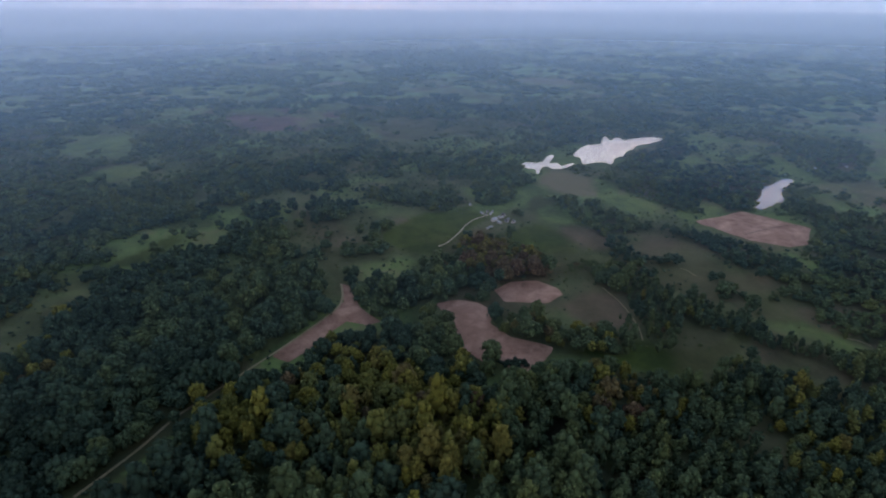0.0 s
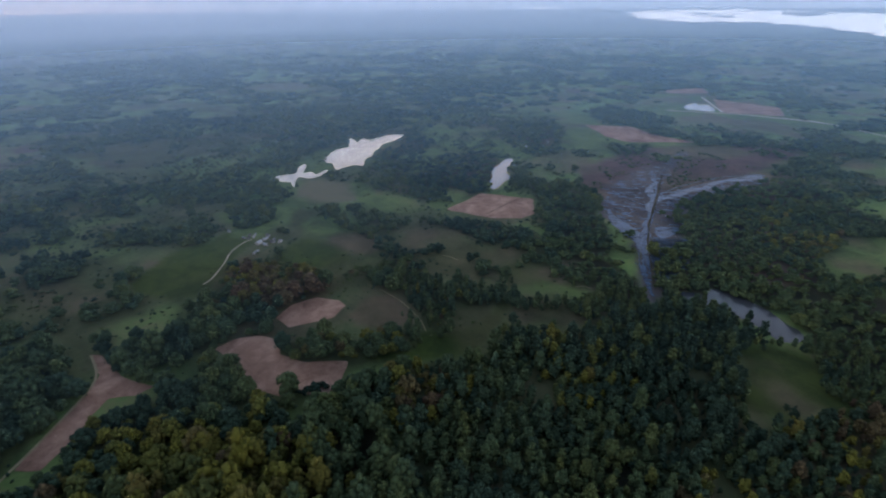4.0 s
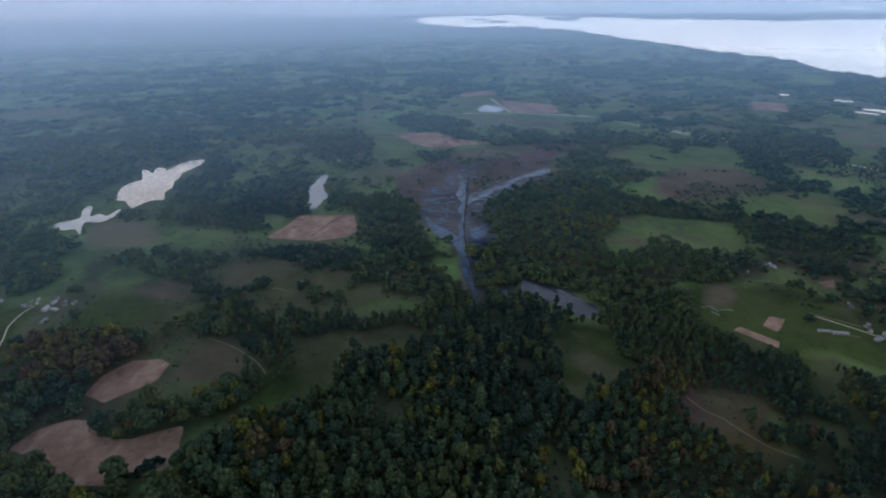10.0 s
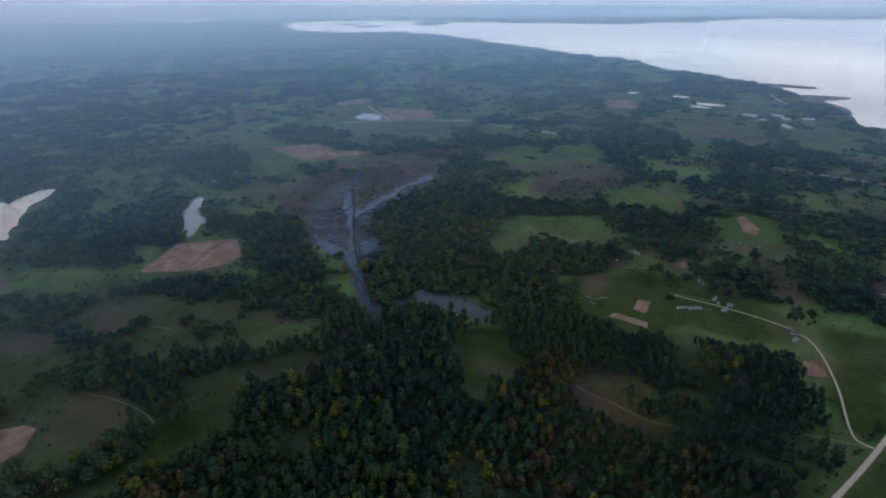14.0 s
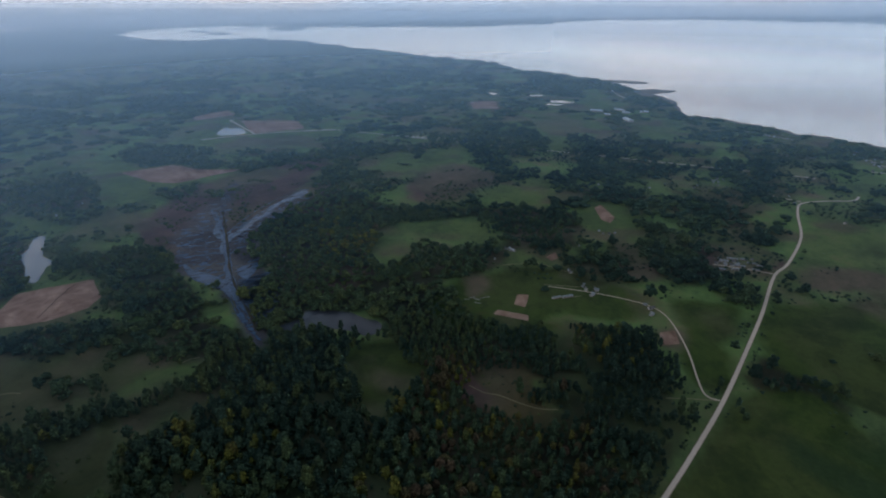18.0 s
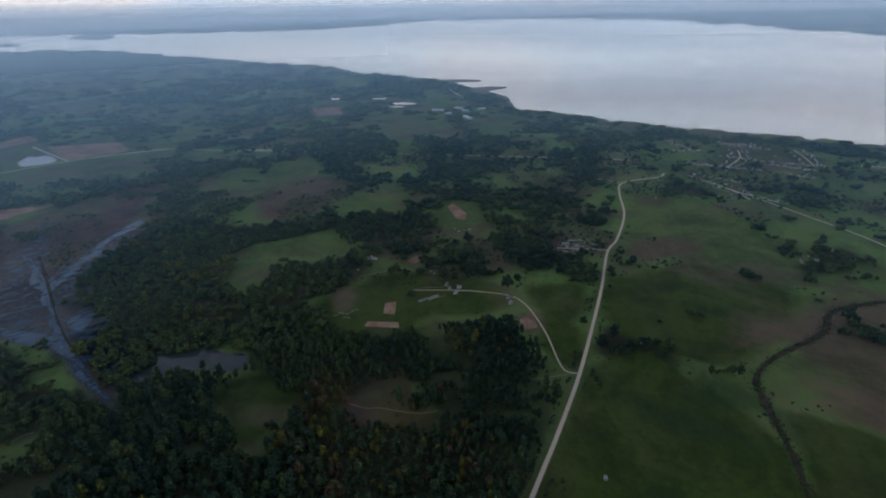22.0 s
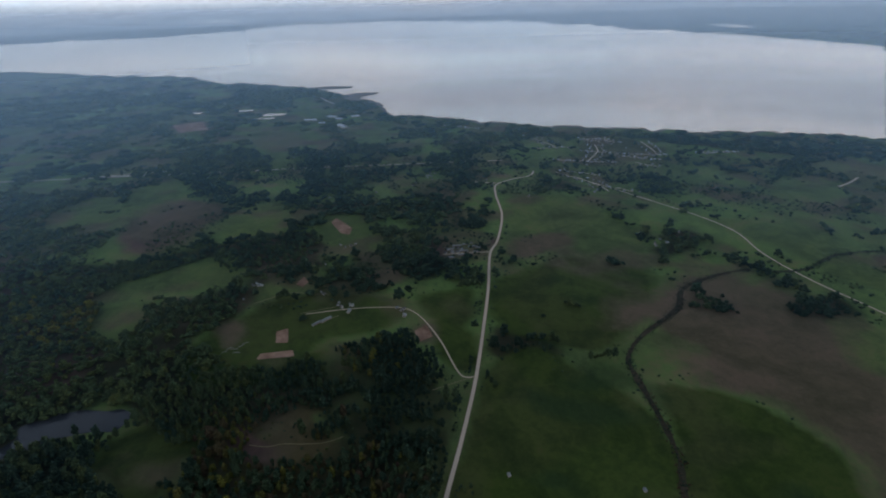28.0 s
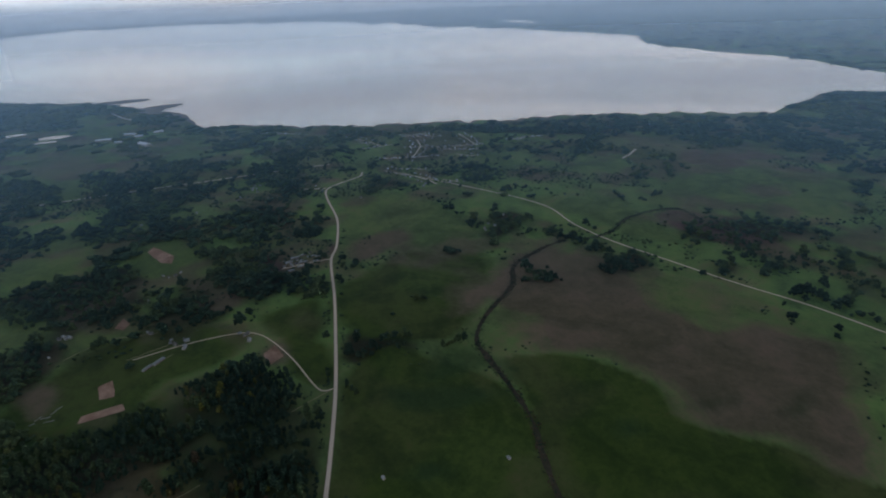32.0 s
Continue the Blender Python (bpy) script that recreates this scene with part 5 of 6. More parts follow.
def scatter(name, templates, x, y, size, tint, label, low=1.0):
    """Many trees joined into one mesh."""
    if len(x) == 0:
        return
    which = rng.integers(0, len(templates), len(x))
    turn = rng.uniform(0, 2 * np.pi, len(x))
    base = lay(x, y)
    d, r = reach(x, y)
    size = size * UNIT * r / d
    vs, fs, ts, at = [], [], [], 0
    for k, (v, f) in enumerate(templates):
        s = np.nonzero(which == k)[0]
        if not len(s):
            continue
        c, n = np.cos(turn[s])[:, None], np.sin(turn[s])[:, None]
        w = size[s][:, None]
        h = w * low * rng.uniform(0.8, 1.25, (len(s), 1))
        p = np.stack([(v[:, 0] * c - v[:, 1] * n) * w, (v[:, 0] * n + v[:, 1] * c) * w, v[:, 2] * h], -1) + base[s][:, None]
        vs.append(p.reshape(-1, 3))
        fs.append((f[None] + (np.arange(len(s)) * len(v))[:, None, None]).reshape(-1, 3) + at)
        ts.append(np.repeat(tint[s], len(v)))
        at += len(s) * len(v)
    tagged(new(name, mesh_of(name, np.concatenate(vs), np.concatenate(fs), MAT["wood"], tint=np.concatenate(ts), smooth=True)), label, "woodland", kind="stuff")


BARE = [curve_points(p, 4, True) for p in PLOUGH + WATER + TAN + FAR_WATER]
PONDS = [curve_points(p, 4, True) for p in WATER]
OPEN = [curve_points(p, 4, True) for p in GREEN + DULL + BROWN + HEATH + DARK_GRASS]
ROUGH = [curve_points(p, 4, True) for p in DULL]
THIN = [curve_points(p, 4, True) for p in OCHRE]
GROVES = [curve_points(p, 4, True) for p in GROVE]
MARSH = curve_points(HEATH[0], 4, True)
YOUNG = [curve_points(p, 4, True) for p in REGROWTH]
COPSES = [curve_points(p, 4, True) for p in COPSE]
LINES = [(curve_points(ROAD_MAIN, 4), 5.0), (curve_points(ROAD_BRANCH, 4), 3.0), (curve_points(ROAD_EAST, 4), 3.5), (curve_points(CREEK, 4), 4.0)]
LINES += [(curve_points(p, 4), 3.0) for p in LANES + VILLAGE] + [(curve_points(p, 4), 2.4) for p in TRACKS[1:]] + [(curve_points(TRACKS[0], 4), 1.7)] + [(curve_points(p, 4), 6.0) for p in RIVERS]
LINES.append((curve_points(ROAD_NORTH, 4), 2.9))
LAKE_AZ = (az[0], az[-1])


def hedged(x, y):
    """Whether a place lies on a grown-over border between two plots."""
    d = np.hypot(x, y)
    w = fbm(x, y, 60, 12) - 0.5
    cx, cy = x + 70 * w, y - 70 * w
    e = np.clip(d * 0.007, 2.0, 7.0)
    edge = np.zeros(len(x), bool)
    for size, seed, part_ in ((70, 14, d < 1300), (130, 15, d >= 1300), (52, 16, d < 1000)):
        mid = cells(cx, cy, size, seed)
        for jx, jy in ((1, 0), (0, 1)):
            edge |= part_ & (np.abs(cells(cx + jx * e, cy + jy * e, size, seed) - mid) > 1e-6)
    return edge & (fbm(x, y, 70, 25) > 0.53)


def wooded(x, y):
    """Which of the places carry a tree."""
    d = np.hypot(x, y)
    a = np.arctan2(y, x)
    far = np.clip((d - 600) / 1200, 0, 1)
    west = np.clip((a - 0.8) / 0.3, 0, 1)
    patch = (fbm(x, y, 62, 21) * (1 - west) + fbm(x, y, 46, 27) * west) * (1 - far) + fbm(x, y, 105, 23) * far + 0.14 * (vnoise(x, y, 22, 31) - 0.5) + 0.25 * far * (vnoise(x, y, 60, 33) - 0.5)
    open_side = y < -0.45 * x + 44
    want = np.where(open_side, np.where(d < 450, 0.82, 0.71) - 0.07 * far, 0.49 + 0.04 * far + 0.03 * ((a < 0.6) & (a > 0.35) & (d > 430)))
    left = np.clip((a - 0.75) / 0.4, 0, 1) * np.clip((d - 260) / 120, 0, 1)
    out = np.clip((d - 330) / 150, 0, 1)
    patch = patch + (0.12 + 0.08 * left) * out * (vnoise(x, y, 46, 35) - 0.5)
    want = want - west * (0.05 - 0.03 * far) + np.where(a > 0.35, 0.16, 0.05) * np.clip((620 - d) / 120, 0, 1) * (a < 1.75)
    yes = patch > want
    rag = np.where(a < 0.3, 34, np.where(a < 0.6, 22, 12))
    wx, wy = x + rag * (fbm(x, y, 26, 41) - 0.5), y + rag * (fbm(x, y, 26, 43) - 0.5)
    thick = (vnoise(x, y, 12, 77) > 0.2) & (fbm(x, y, 48, 81) + 0.3 * (vnoise(x, y, 10, 83) - 0.5) > np.where((d < 330) & (a > 0.6), 0.12, np.where(a < 0.15, 0.32, 0.30)))
    grove = np.zeros(len(x), bool)
    for p in GROVES:
        grove |= inside(p, wx, wy)
    broken = (d < 360) | (fbm(x, y, 34, 37) + 0.2 * (vnoise(x, y, 11, 39) - 0.5) > 0.36)
    yes |= grove & thick & broken
    grass = np.zeros(len(x), bool)
    for p in OPEN:
        for k in (1.0, 1.03):
            grass |= inside(p, wx * k, wy * k)
    yes &= ~grass | (fbm(x, y, 34, 63) > 0.74)
    for p in ROUGH:
        yes |= inside(p, wx, wy) & (fbm(x, y, 22, 69) > 0.66)
    for p in THIN:
        grass |= inside(p, wx, wy)
        yes &= ~inside(p, wx, wy) | (vnoise(x, y, 11, 85) > 0.5)
    yes |= hedged(x, y) & ~grass
    yes |= (vnoise(x, y, 13, 87) > np.where(grass, 1.1, np.where(open_side & (d < 450), 0.96, 0.85))) & (d > 330)
    yes &= (vnoise(x, y, 15, 89) > 0.2) | (d < 330)
    copse = np.zeros(len(x), bool)
    for p in COPSES:
        copse |= inside(p, wx, wy)
    copse &= ~inside(MARSH, wx * 1.02, wy * 1.02) & ~inside(MARSH, wx, wy)
    yes |= copse & (vnoise(x, y, 9, 79) > np.where(open_side, 0.36, 0.12)) & broken
    yes &= np.hypot(x - 266, y + 207) > 28           # open meadow by the bend of the creek
    for p in YOUNG:
        yes |= inside(p, wx, wy) & (vnoise(x, y, 9, 97) > 0.18)
    for p in BARE:
        for k in (1.0, 1.015, 1.03):
            yes &= ~inside(p, x * k, y * k) | ((k > 1) & (d < 330) & (a < 1.47))
    for p in PONDS:
        for k in (0.955, 0.97, 0.985, 1.06, 1.075):
            yes &= ~inside(p, x * k, y * k) | (d < 400)
    for p, w in LINES:
        for k in (1.0, 1.02, 1.04):
            yes &= ~near_line(p, x * k, y * k, w)
        if p is LINES[1][0]:
            for k in (1.05, 1.065):
                yes &= ~near_line(p, x * k, y * k, w)
        if w == 3.0:
            for k in (1.055, 1.07):
                yes &= ~near_line(p, x * k, y * k, w) | (d < 600)
    for hx, hy in HOMES + HUTS + WHITE:
        for k in (1.0, 1.02):
            yes &= np.hypot(x * k - hx, y * k - hy) > 7
    for hx, hy in COTTAGES:
        yes &= np.hypot(x - hx, y - hy) > 4.5
    for hx, hy in SHEDS:
        for k in (1.0, 1.015):
            yes &= np.hypot(x * k - hx, y * k - hy) > 15
    lake = (a > LAKE_AZ[0]) & (a < LAKE_AZ[1]) & (d > np.interp(a, az, r0) - 4) & (d < np.interp(a, az, r1) + 10)
    return yes & ~lake


def grown(x, y):
    """Which places are grass where a shrub may stand."""
    yes = np.ones(len(x), bool)
    for p in BARE:
        for k in (1.0, 1.02):
            yes &= ~inside(p, x * k, y * k)
    for p, w in LINES:
        yes &= ~near_line(p, x, y, w * 0.8)
    return yes


def plant(d0, d1, gap, lo=-86, hi=150, every=False):
    """Jittered places between two distances, over the sector that the flight looks at."""
    n = int((d1 - d0) / gap) + 1
    xs, ys = [], []
    for d in d0 + (np.arange(n) + 0.5) * (d1 - d0) / n:
        k = int(d * radians(hi - lo) / gap)
        a = radians(lo) + (np.arange(k) + rng.uniform(0, 1)) / k * radians(hi - lo)
        dd = d + rng.normal(0, gap * 0.3, k)
        a = a + rng.normal(0, 0.3, k) * gap / d
        xs.append(dd * np.cos(a))
        ys.append(dd * np.sin(a))
    x, y = np.concatenate(xs), np.concatenate(ys)
    keep = grown(x, y) if every else wooded(x, y)
    return x[keep], y[keep]


def tints(x, y):
    zone = fbm(x, y, 120, 55)
    far = np.clip((np.hypot(x, y) - 400) / 600, 0, 1)
    zone = zone * (1 - far) + far * (0.2 + 1.5 * np.clip(fbm(x, y, 240, 57) - 0.3, 0, 1))
    t = 0.20 + 0.06 * far + 0.9 * np.clip(zone - 0.2, 0, 1) * rng.uniform(0.5, 1.0, len(x)) + rng.normal(0, 0.08, len(x))
    t = np.where(np.arctan2(y, x) > 1.25, t + 0.15, t) + 0.04 * np.clip((np.hypot(x, y) - 280) / 250, 0, 1)
    jx, jy = x + rng.normal(0, 9, len(x)), y + rng.normal(0, 9, len(x))
    t = t + 0.30 * (1 - 0.5 * far) * (vnoise(x, y, 19, 65) - 0.5) + 0.22 * (vnoise(x, y, 55, 67) - 0.5)
    t = t + 0.07 * (np.abs(np.arctan2(y, x) - 1.05) < 0.22)
    t = t - (0.17 - 0.14 * np.clip((np.hypot(x, y) - 380) / 150, 0, 1)) * np.clip((0.7 - np.arctan2(y, x)) / 0.4, 0, 1)
    near = np.clip((420 - np.hypot(x, y)) / 150, 0, 1)
    t = t * (1 - 0.35 * near) + near * (0.02 + 0.64 * np.clip(fbm(x, y, 38, 59) - 0.24, 0, 1) - 0.12 * (np.arctan2(y, x) > 2.02))
    t = t + 0.10 * near * (np.abs(np.arctan2(y, x) - 0.95) < 0.3) * vnoise(x, y, 12, 73)
    t = t - 0.05 * np.clip((np.hypot(x, y) - 300) / 150, 0, 1)
    t = t + 0.15 * np.clip(1.3 - np.abs(np.arctan2(y, x) - 0.5) / 0.45, 0, 1) * np.clip((np.hypot(x, y) - 230) / 80, 0, 1)
    t = np.minimum(t, 0.54 + rng.normal(0, 0.03, len(x)))
    for p in YELLOW:
        s = inside(p, jx, jy)
        t[s] = 0.54 + 0.28 * fbm(x[s], y[s], 18, 61) + rng.normal(0, 0.04, s.sum())
    for p in AUTUMN:
        s = inside(p, jx, jy)
        t[s] = np.where(rng.uniform(size=s.sum()) < 0.4, rng.normal(0.74, 0.08, s.sum()), t[s])
    for p in YOUNG:
        s = inside(p, jx, jy)
        t[s] = rng.normal(0.93, 0.06, s.sum()) - 0.25 * vnoise(x[s], y[s], 14, 99)
    for p in DARK_WOOD:
        s = inside(p, jx, jy)
        t[s] = np.where(rng.uniform(size=s.sum()) < 0.3, t[s], 0.55 * t[s])
    return np.clip(t, 0, 1)


NEAR = [crown(s, tall, 15, 26, 0.19, 0.82) for s, tall in ((1, 1.8), (2, 1.5), (3, 2.2), (4, 1.95), (5, 1.35), (6, 2.3))]
ROUND = [crown(s, tall, 26, 40, 0.18) for s, tall in ((41, 1.1), (42, 0.95), (43, 1.3), (44, 1.05), (45, 1.2))]
MID = [crown(s, tall, 7, 8, 0.28) for s, tall in ((11, 1.4), (12, 1.1), (13, 1.6), (14, 1.0))]
LOW = [crown(s, tall, 2, 5, 0.36) for s, tall in ((31, 1.2), (32, 0.95), (33, 1.4), (34, 1.1))]
BUSH = [crown(s, tall, 1, 5, 0.34) for s, tall in ((61, 1.0), (62, 0.85), (63, 1.2))]
v1, f1 = ICO1
FARC = [(v1 * (1 + np.random.default_rng(s).normal(0, 0.2, (len(v1), 1))) * [0.62, 0.62, 0.42] + [0, 0, 0.25], f1) for s in (21, 22, 23)]
v2, f2 = OCTA
FARO = [(v2 * (1 + np.random.default_rng(s).normal(0, 0.2, (len(v2), 1))) * [0.66, 0.66, 0.46] + [0, 0, 0.25], f2) for s in (24, 25, 26)]



def tree_kind(name, seed, tall, label, group, slim=1.0):
    """A tree that stands alone as a thing: a tapered trunk with limbs, and a crown of leaf clumps, one metre wide."""
    top = tagged(new(name), label, "tree", group)
    bm = bmesh.new()
    g = np.random.default_rng(seed)
    bmesh.ops.create_cone(bm, cap_ends=True, segments=6, radius1=0.045, radius2=0.012, depth=tall * 0.8,
                          matrix=Matrix.Translation((0, 0, tall * 0.4)))
    for k in range(4):
        a, z = g.uniform(0, 6.28), tall * g.uniform(0.3, 0.6)
        bmesh.ops.create_cone(bm, cap_ends=False, segments=4, radius1=0.014, radius2=0.004, depth=0.36,
                              matrix=Matrix.Translation((0.12 * math.cos(a), 0.12 * math.sin(a), z)) @ Matrix.Rotation(a, 4, "Z") @ Matrix.Rotation(0.8, 4, "Y"))
    part("trunk", bm, MAT["bark"], top)
    v, f = crown(seed, tall, 26, 60, 0.18, slim)
    ob = new("crown", mesh_of("crown", v, f, MAT["leaf"], smooth=True))
    ob.parent = top
    return top


SINGLE = [tree_kind("birch_tree", 51, 1.9, "slender birch with a yellowing crown", "birches of the near wood", 0.75),
          tree_kind("birch_tree", 52, 2.1, "slender birch with a yellowing crown", "birches of the near wood", 0.75),
          tree_kind("broadleaf_tree", 53, 1.3, "broad dark green leafy tree in the near wood", "leafy trees of the near wood"),
          tree_kind("broadleaf_tree", 54, 1.5, "broad dark green leafy tree in the near wood", "leafy trees of the near wood"),
          tree_kind("russet_tree", 55, 1.5, "russet brown autumn tree in the near wood", "autumn trees of the near wood")]


def stand(x, y, size, tint):
    """The trees nearest to the flight, each a thing of its own."""
    first = set()
    count = [0] * 5
    left = np.ones(len(x), bool)
    for i in np.argsort(np.hypot(x, y)):
        k = 4 if tint[i] > 0.8 else (i % 2 if tint[i] > 0.45 else 2 + i % 2)
        if count[k] >= (150, 150, 150, 150, 120)[k]:
            continue
        count[k] += 1
        left[i] = False
        m = Matrix.Translation(Vector(lay(x[i], y[i]))) @ Matrix.Rotation(rng.uniform(0, 6.28), 4, "Z")
        if k in first:
            ob = copy_thing(SINGLE[k], m)
        else:
            ob = SINGLE[k]
            ob.matrix_basis = m
            first.add(k)
        s = float(size[i]) * UNIT
        ob.scale = (s, s, s * rng.uniform(0.9, 1.15))
        for c in ob.children:
            c["tint"] = float(tint[i])
    return left


for d0, d1, gap, size, kinds, low, label in (
        (128, 330, 3.2, 3.7, NEAR, 1.0, "dense broadleaf woodland turning yellow in autumn"),
        (330, 560, 4.35, 5.0, MID, 0.68, "mixed woodland between the fields"),
        (560, 1000, 6.7, 7.4, LOW, 0.45, "distant woodland and hedges"),
        (1000, 2000, 11.5, 13.0, FARC, 0.4, "far woodland beyond the farms"),
        (2000, 4200, 30.0, 32.0, FARO, 0.17, "far hazy woodland"),
        (4200, 10500, 90.0, 190.0, FARO, 0.06, "hazy woods on the horizon")):
    x, y = plant(d0, d1, gap)
    sz = size * np.clip(rng.lognormal(-0.12, 0.36, len(x)), 0.35, 1.7)
    for p in COPSES:
        sz[inside(p, x, y)] *= 0.88
    for p in YOUNG:
        sz[inside(p, x, y)] *= 0.92
    tint = tints(x, y)
    if kinds is NEAR:                               # slender birches and aspens here, broad crowns further west
        west = np.arctan2(y, x) + 0.15 * (fbm(x, y, 40, 71) - 0.5) > 1.2
        x, y, sz, tint = x[~west], y[~west], sz[~west] * np.clip(0.78 + 0.3 * np.arctan2(y, x), 0.78, 1)[~west], tint[~west]
        bx, by = plant(d0, d1, 4.7)
        west = np.arctan2(by, bx) + 0.15 * (fbm(bx, by, 40, 71) - 0.5) > 1.2
        bx, by = bx[west], by[west]
        bs, bt = 6.2 * np.clip(rng.lognormal(-0.1, 0.3, len(bx)), 0.45, 1.6), tints(bx, by)
        far = np.hypot(bx, by) > 190
        scatter("woodland", ROUND, bx[far], by[far], bs[far], bt[far], "broad rounded trees turning yellow and russet", 1.0)
        x, y, sz, tint = [np.concatenate(p) for p in ((x, bx[~far]), (y, by[~far]), (sz, bs[~far]), (tint, bt[~far]))]
        left = stand(x, y, sz, tint)
        x, y, sz, tint = x[left], y[left], sz[left], tint[left]
    scatter("woodland", kinds, x, y, sz, tint, label, low)

# woods on the wooded point at the end of the bay
p = np.asarray(SPITS[2], float)
x, y = rng.uniform(p.min(0), p.max(0), (1500, 2)).T
keep = inside(p, x, y) & (fbm(x, y, 60, 29) > 0.42)
x, y = x[keep], y[keep]
scatter("woodland", FARC, x, y, rng.uniform(7, 16, len(x)), rng.uniform(0.1, 0.4, len(x)), "low woods on the point by the lake", 0.5)

# shrubs along the creek
c = np.concatenate([curve_points(CREEK, 14), curve_points(CREEK_UP, 22)])
x, y = (np.repeat(c, 12, 0) + rng.normal(0, 2.0, (len(c) * 12, 2))).T
keep = rng.uniform(size=len(x)) < np.clip((np.hypot(x, y) - 200) / 100, 0.5, 1) * np.clip((fbm(x, y, 16, 133) - 0.25) * 3, 0.2, 1)
x, y = x[keep], y[keep]
scatter("shrubs", BUSH, x, y, rng.uniform(0.5, 1.5, len(x)), np.where(rng.uniform(size=len(x)) < np.clip((330 - np.hypot(x, y)) / 150, 0.1, 0.6), 0.97, rng.uniform(0.0, 0.35, len(x))), "dark shrubs and russet reeds along the creek banks", 0.5)

# shrubs on the verges of the main road
c = curve_points(ROAD_MAIN, 40)
c = c[np.hypot(c[:, 0], c[:, 1]) < 430]
d = np.gradient(c, axis=0)
d /= np.hypot(d[:, 0], d[:, 1])[:, None]
x, y = np.concatenate([c + k * rng.uniform(3.2, 6.5, (len(c), 1)) * np.stack([-d[:, 1], d[:, 0]], -1) + rng.normal(0, 0.5, c.shape) for k in (-1, 1, 1)]).T
keep = (fbm(x, y, 18, 137) > 0.52) & grown(x, y)
x, y = x[keep], y[keep]
scatter("shrubs", BUSH, x, y, rng.uniform(0.7, 2.2, len(x)), rng.uniform(0.0, 0.5, len(x)), "dark shrubs on the verge of the gravel road", 0.7)

# a thicket left standing in the ploughed field
x, y = rng.normal(0, 1, (2, 34)) * np.array([[4.2], [1.6]]) + np.array([[37.7], [217.9]])
scatter("thicket", LOW, x, y, rng.uniform(1.6, 3.2, len(x)), rng.uniform(0.05, 0.4, len(x)), "dark thicket standing in the ploughed field", 0.8)

# shrubs dotted over the meadows
x, y = plant(130, 900, 5.9, every=True)
lot = 0.6 * fbm(x, y, 60, 101) + 0.4 * vnoise(x, y, 17, 105) + 0.15 * (vnoise(x, y, 8, 103) - 0.5)
grass = np.zeros(len(x), bool)
for p in OPEN:
    grass |= inside(p, x, y)
rough = np.zeros(len(x), bool)
for q in DULL + HEATH[1:] + OCHRE:
    rough |= inside(curve_points(q, 4, True), x, y)
west = np.arctan2(y, x) > 0.9
marsh = inside(MARSH, x, y)
for q in FLOOD + POOLS:
    marsh |= inside(curve_points(q, 4, True), x, y)
keep = ~marsh & (np.hypot(x - 266, y + 207) > 24) & (lot > np.where(grass, np.where(rough, 0.54, np.where(west, 0.68, np.where(np.arctan2(y, x) < -0.4, 0.80, 0.74))), np.where(west, 0.44, 0.54))) & ~wooded(x, y)
x, y = x[keep], y[keep]
scatter("shrubs", BUSH, x, y, rng.uniform(1.0, 3.6, len(x)) * np.clip(np.hypot(x, y) / 400, 0.75, 1.3), np.clip(tints(x, y), 0.2, 0.6), "low shrubs and thickets dotted over the meadow", 0.6)

# ---- houses ----
def gable(w, l, h, r, over):
    """Walls with gables, and two roof slopes with thickness."""
    bw = bmesh.new()
    p = [bw.verts.new(c) for c in ((-l / 2, -w / 2, 0), (l / 2, -w / 2, 0), (l / 2, w / 2, 0), (-l / 2, w / 2, 0),
                                   (-l / 2, -w / 2, h), (l / 2, -w / 2, h), (l / 2, w / 2, h), (-l / 2, w / 2, h), (-l / 2, 0, h + r), (l / 2, 0, h + r))]
    for q in ((0, 1, 5, 4), (2, 3, 7, 6), (1, 2, 6, 9, 5), (3, 0, 4, 8, 7), (4, 5, 9, 8), (6, 7, 8, 9)):
        bw.faces.new([p[i] for i in q])
    br = bmesh.new()
    k = r / (w / 2)
    for s in (-1, 1):
        y1, z1 = s * (w / 2 + over), h - k * over
        ring = [(0, h + r + 0.04), (y1, z1 + 0.04), (y1, z1 + 0.2), (0, h + r + 0.2)]
        a, b = [[br.verts.new((x, y, z)) for y, z in ring] for x in (-l / 2 - over, l / 2 + over)]
        for i in range(4):
            br.faces.new([a[i], a[(i + 1) % 4], b[(i + 1) % 4], b[i]])
        br.faces.new(a), br.faces.new(b)
    bmesh.ops.recalc_face_normals(br, faces=br.faces)
    return bw, br


def block(sx, sy, sz, at):
    bm = bmesh.new()
    bmesh.ops.create_cube(bm, size=1.0)
    bmesh.ops.scale(bm, vec=(sx, sy, sz), verts=bm.verts)
    bmesh.ops.translate(bm, vec=at, verts=bm.verts)
    return bm


def house(w, l, h, r, roof, label, windows=3):
    ob = tagged(new("house"), label, "house", "houses of the village")
    bw, br = gable(w, l, h, r, 0.35)
    part("wall", bw, MAT["wall"], ob)
    top = part("roof", br, MAT[roof], ob)
    part("chimney", block(0.5, 0.5, 1.2, (l * 0.2, 0.2, h + r + 0.2)), MAT["roof_dark"], top)
    for s in (-1, 1):
        for i in range(windows):
            part("window", block(0.8, 0.08, 0.9, (-l / 2 + l * (i + 0.7) / (windows + 0.4), s * w / 2, h * 0.55)), MAT["glass"], ob)
    part("door", block(0.9, 0.08, 1.9, (l * 0.42, w / 2, 0.95)), MAT["door"], ob)
    return ob


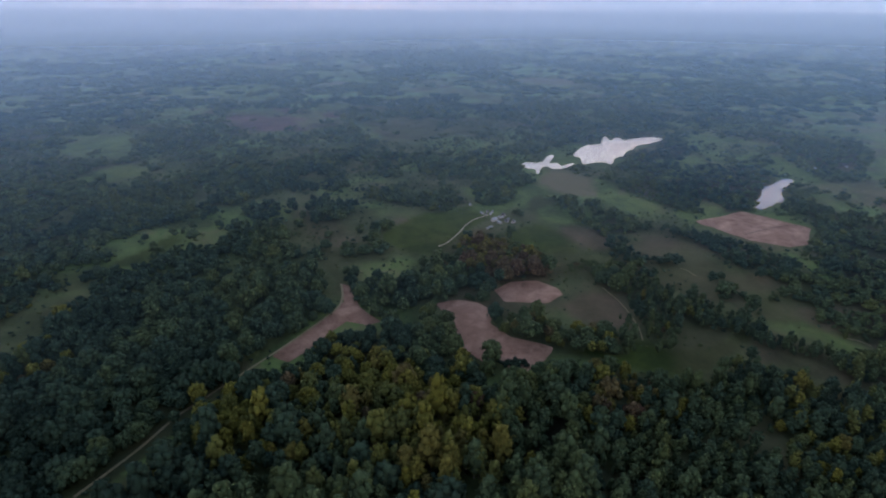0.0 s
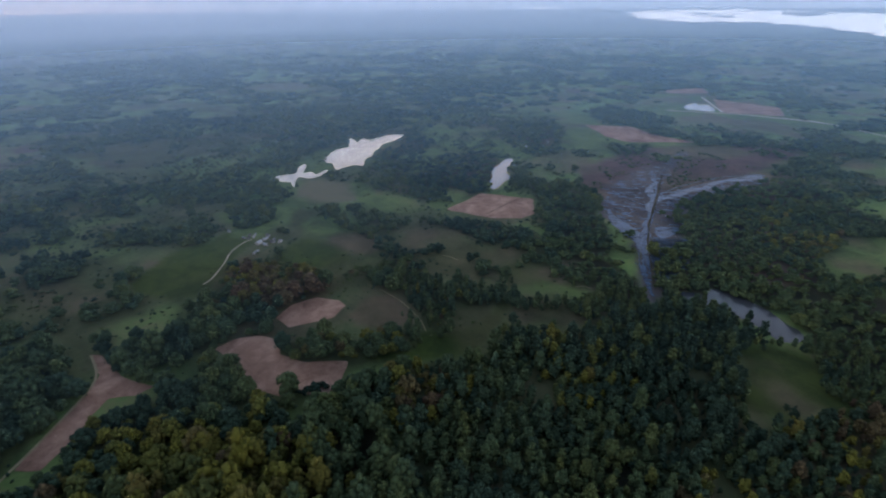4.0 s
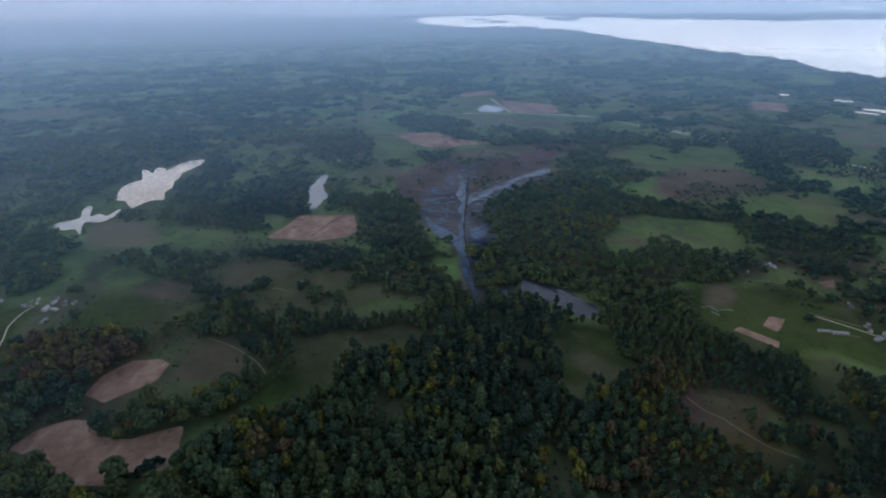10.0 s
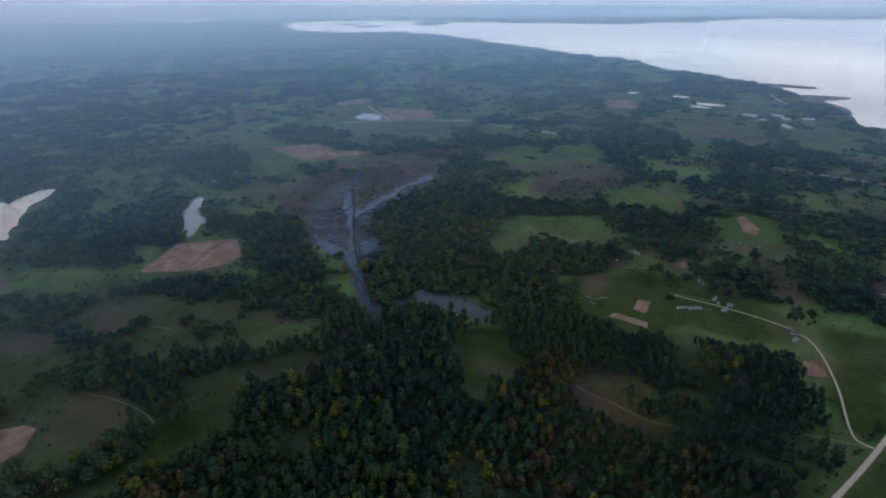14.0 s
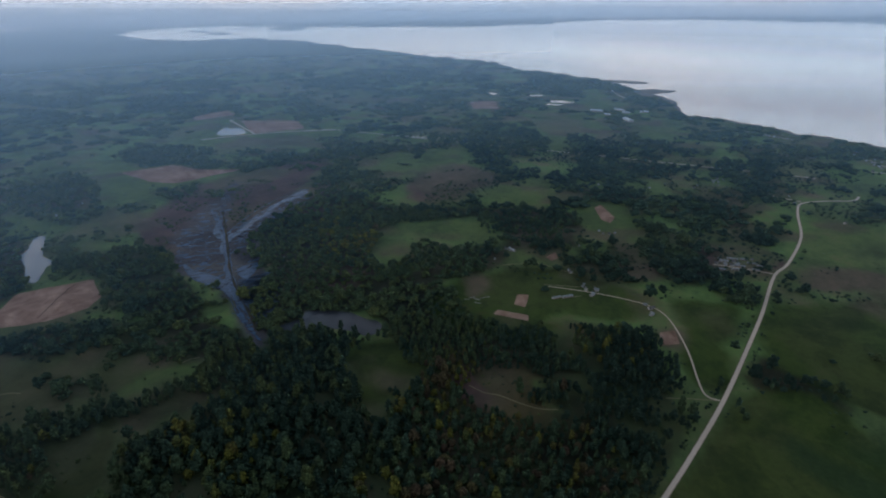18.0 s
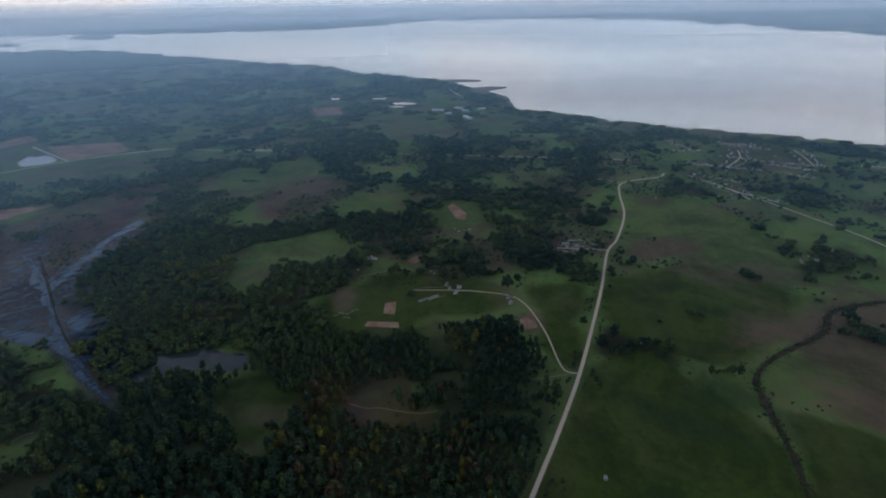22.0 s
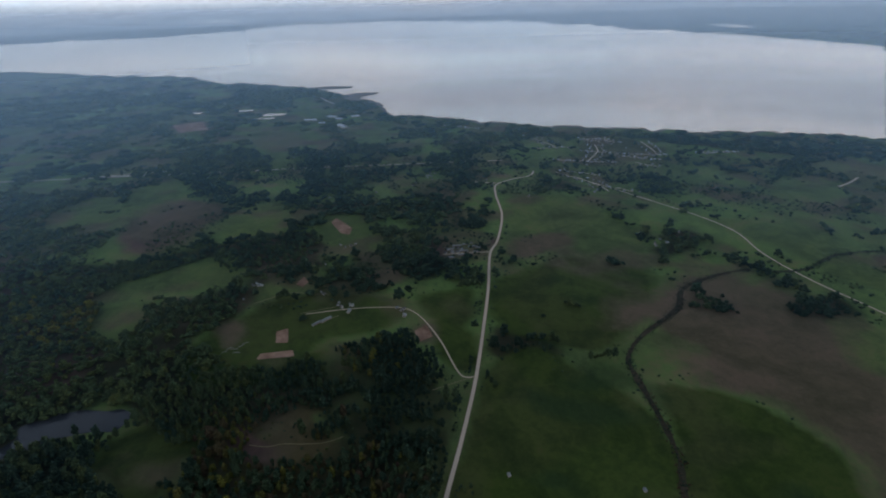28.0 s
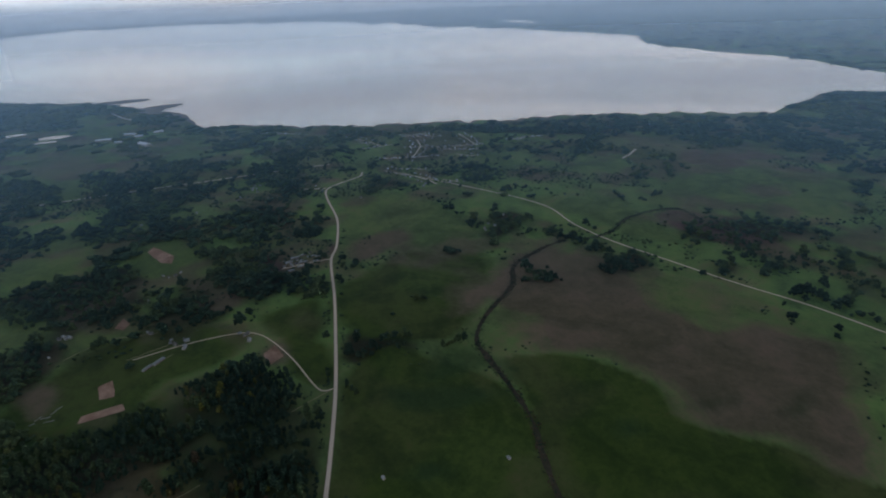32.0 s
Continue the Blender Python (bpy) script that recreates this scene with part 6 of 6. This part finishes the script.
KINDS = [house(3.4, 5.0, 2.2, 1.5, "roof_dark", "small wooden cottage with a dark gabled roof"),
         house(3.6, 5.6, 2.2, 1.5, "roof_pale", "wooden house with a pale sheet-metal roof"),
         house(3.0, 4.0, 2.0, 1.1, "roof_pale", "small shed with a pale sheet roof", 1),
         house(3.4, 5.2, 2.2, 1.4, "roof_bright", "wooden house under a bright sheet-metal roof")]
for i, (x, y) in enumerate(WHITE):
    m = Matrix.Translation(Vector(lay(x, y, 0.0))) @ Matrix.Rotation((0.7, 2.2, 0.5, 0.6)[i % 4], 4, "Z")
    if i == 0:
        farmhouse = house(4.8, 7.7, 2.6, 2.1, "roof_white", "farmhouse with a bright sheet-metal roof")
        farmhouse.matrix_basis = m
    else:
        copy_thing(farmhouse, m).scale = [(0.62, 0.75, 0.55)[i % 3]] * 3
used = set()
for i, (x, y) in enumerate(HOMES + COTTAGES):
    k = (0, 1, 2, 3, 1)[i % 5] if i >= len(HOMES) else (0, 2, 1, 0, 2)[i % 5]
    m = Matrix.Translation(Vector(lay(x, y, 0.0))) @ Matrix.Rotation(0.35 + (i % 4) * 0.7, 4, "Z")
    if k in used:
        copy_thing(KINDS[k], m).scale = [(0.72, 0.9, 0.78, 0.95)[i % 4]] * 3
    else:
        KINDS[k].matrix_basis = m
        used.add(k)


def greenhouse(w, l, h, roof, label):
    ob = tagged(new("barn"), label, "barn", "long sheds by the lake")
    bw, br = gable(w, l, h, w * 0.16, 0.4)
    part("wall", bw, MAT["wall"], ob)
    part("roof", br, MAT[roof], ob)
    for s in (-0.3, 0.0, 0.3):
        part("door", block(2.6, 0.1, 2.4, (l * s, w / 2, 1.2)), MAT["door"], ob)
    return ob


barn = greenhouse(16, 44, 4.0, "roof_bright", "long farm building with a pale sheet roof")
for i, (x, y) in enumerate(SHEDS):
    m = Matrix.Translation(Vector(lay(x, y, 0.0))) @ Matrix.Rotation((1.4, 0.4, 1.0, 1.9, 1.5, 1.3, 0.7)[i % 7], 4, "Z")
    k = (0.96, 1.1, 0.8, 0.64, 0.56, 0.48, 0.56)[i % 7]
    ob = copy_thing(barn, m) if i else barn
    ob.matrix_basis = m
    ob.scale = (k, k, max(k, 0.9))
tunnel = greenhouse(5.2, 12.0, 2.2, "roof_pale", "low grey polytunnel beside the farmhouse")
for i, (x, y) in enumerate(SLABS):
    m = Matrix.Translation(Vector(lay(x, y, 0.0))) @ Matrix.Rotation((0.75, 1.45, 1.5, 1.4, 1.45, 1.5, 1.4, 1.3, 1.5, 1.4, 2.2, 2.15)[i], 4, "Z")
    ob = copy_thing(tunnel, m) if i else tunnel
    ob.matrix_basis = m
    ob.scale = (0.75 + 0.2 * (i % 3), 0.6 + 0.15 * (i % 2), 0.8)
for x, y in HUTS:
    copy_thing(KINDS[2], Matrix.Translation(Vector(lay(x, y, 0.0)))).scale = (0.8, 0.8, 0.8)


def fallen_trunk(length, seed):
    """A bleached trunk lying in the grass, with a few broken boughs."""
    ob = tagged(new("fallen_trunk"), "pale bleached tree trunk lying in the grass", "fallen trunk", "fallen trunks in the meadows")
    g = np.random.default_rng(seed)
    bm = bmesh.new()
    bmesh.ops.create_cone(bm, cap_ends=True, segments=8, radius1=0.42, radius2=0.16, depth=length,
                          matrix=Matrix.Translation((0, 0, 0.34)) @ Matrix.Rotation(radians(90), 4, "Y"))
    for v in bm.verts:
        v.co.z += 0.12 * math.sin(v.co.x * 0.7)
    part("trunk", bm, MAT["bleached"], ob)
    for k in range(3):
        bm = bmesh.new()
        bmesh.ops.create_cone(bm, cap_ends=True, segments=6, radius1=0.13, radius2=0.04, depth=2.2,
                              matrix=Matrix.Translation((length * (0.1 + 0.15 * k), g.uniform(-0.6, 0.6), 0.9)) @ Matrix.Rotation(g.uniform(0.5, 1.1), 4, (1, g.uniform(-1, 1), 0)))
        part("bough", bm, MAT["bleached"], ob)
    return ob


log = fallen_trunk(8.0, 3)
for i, (x, y) in enumerate(FALLEN):
    m = Matrix.Translation(Vector(lay(x, y, 0.0))) @ Matrix.Rotation(1.9 + 0.5 * math.sin(i * 2.3), 4, "Z")
    ob = copy_thing(log, m) if i else log
    ob.matrix_basis = m
    ob.scale = [0.8 + 0.15 * (i % 3)] * 3
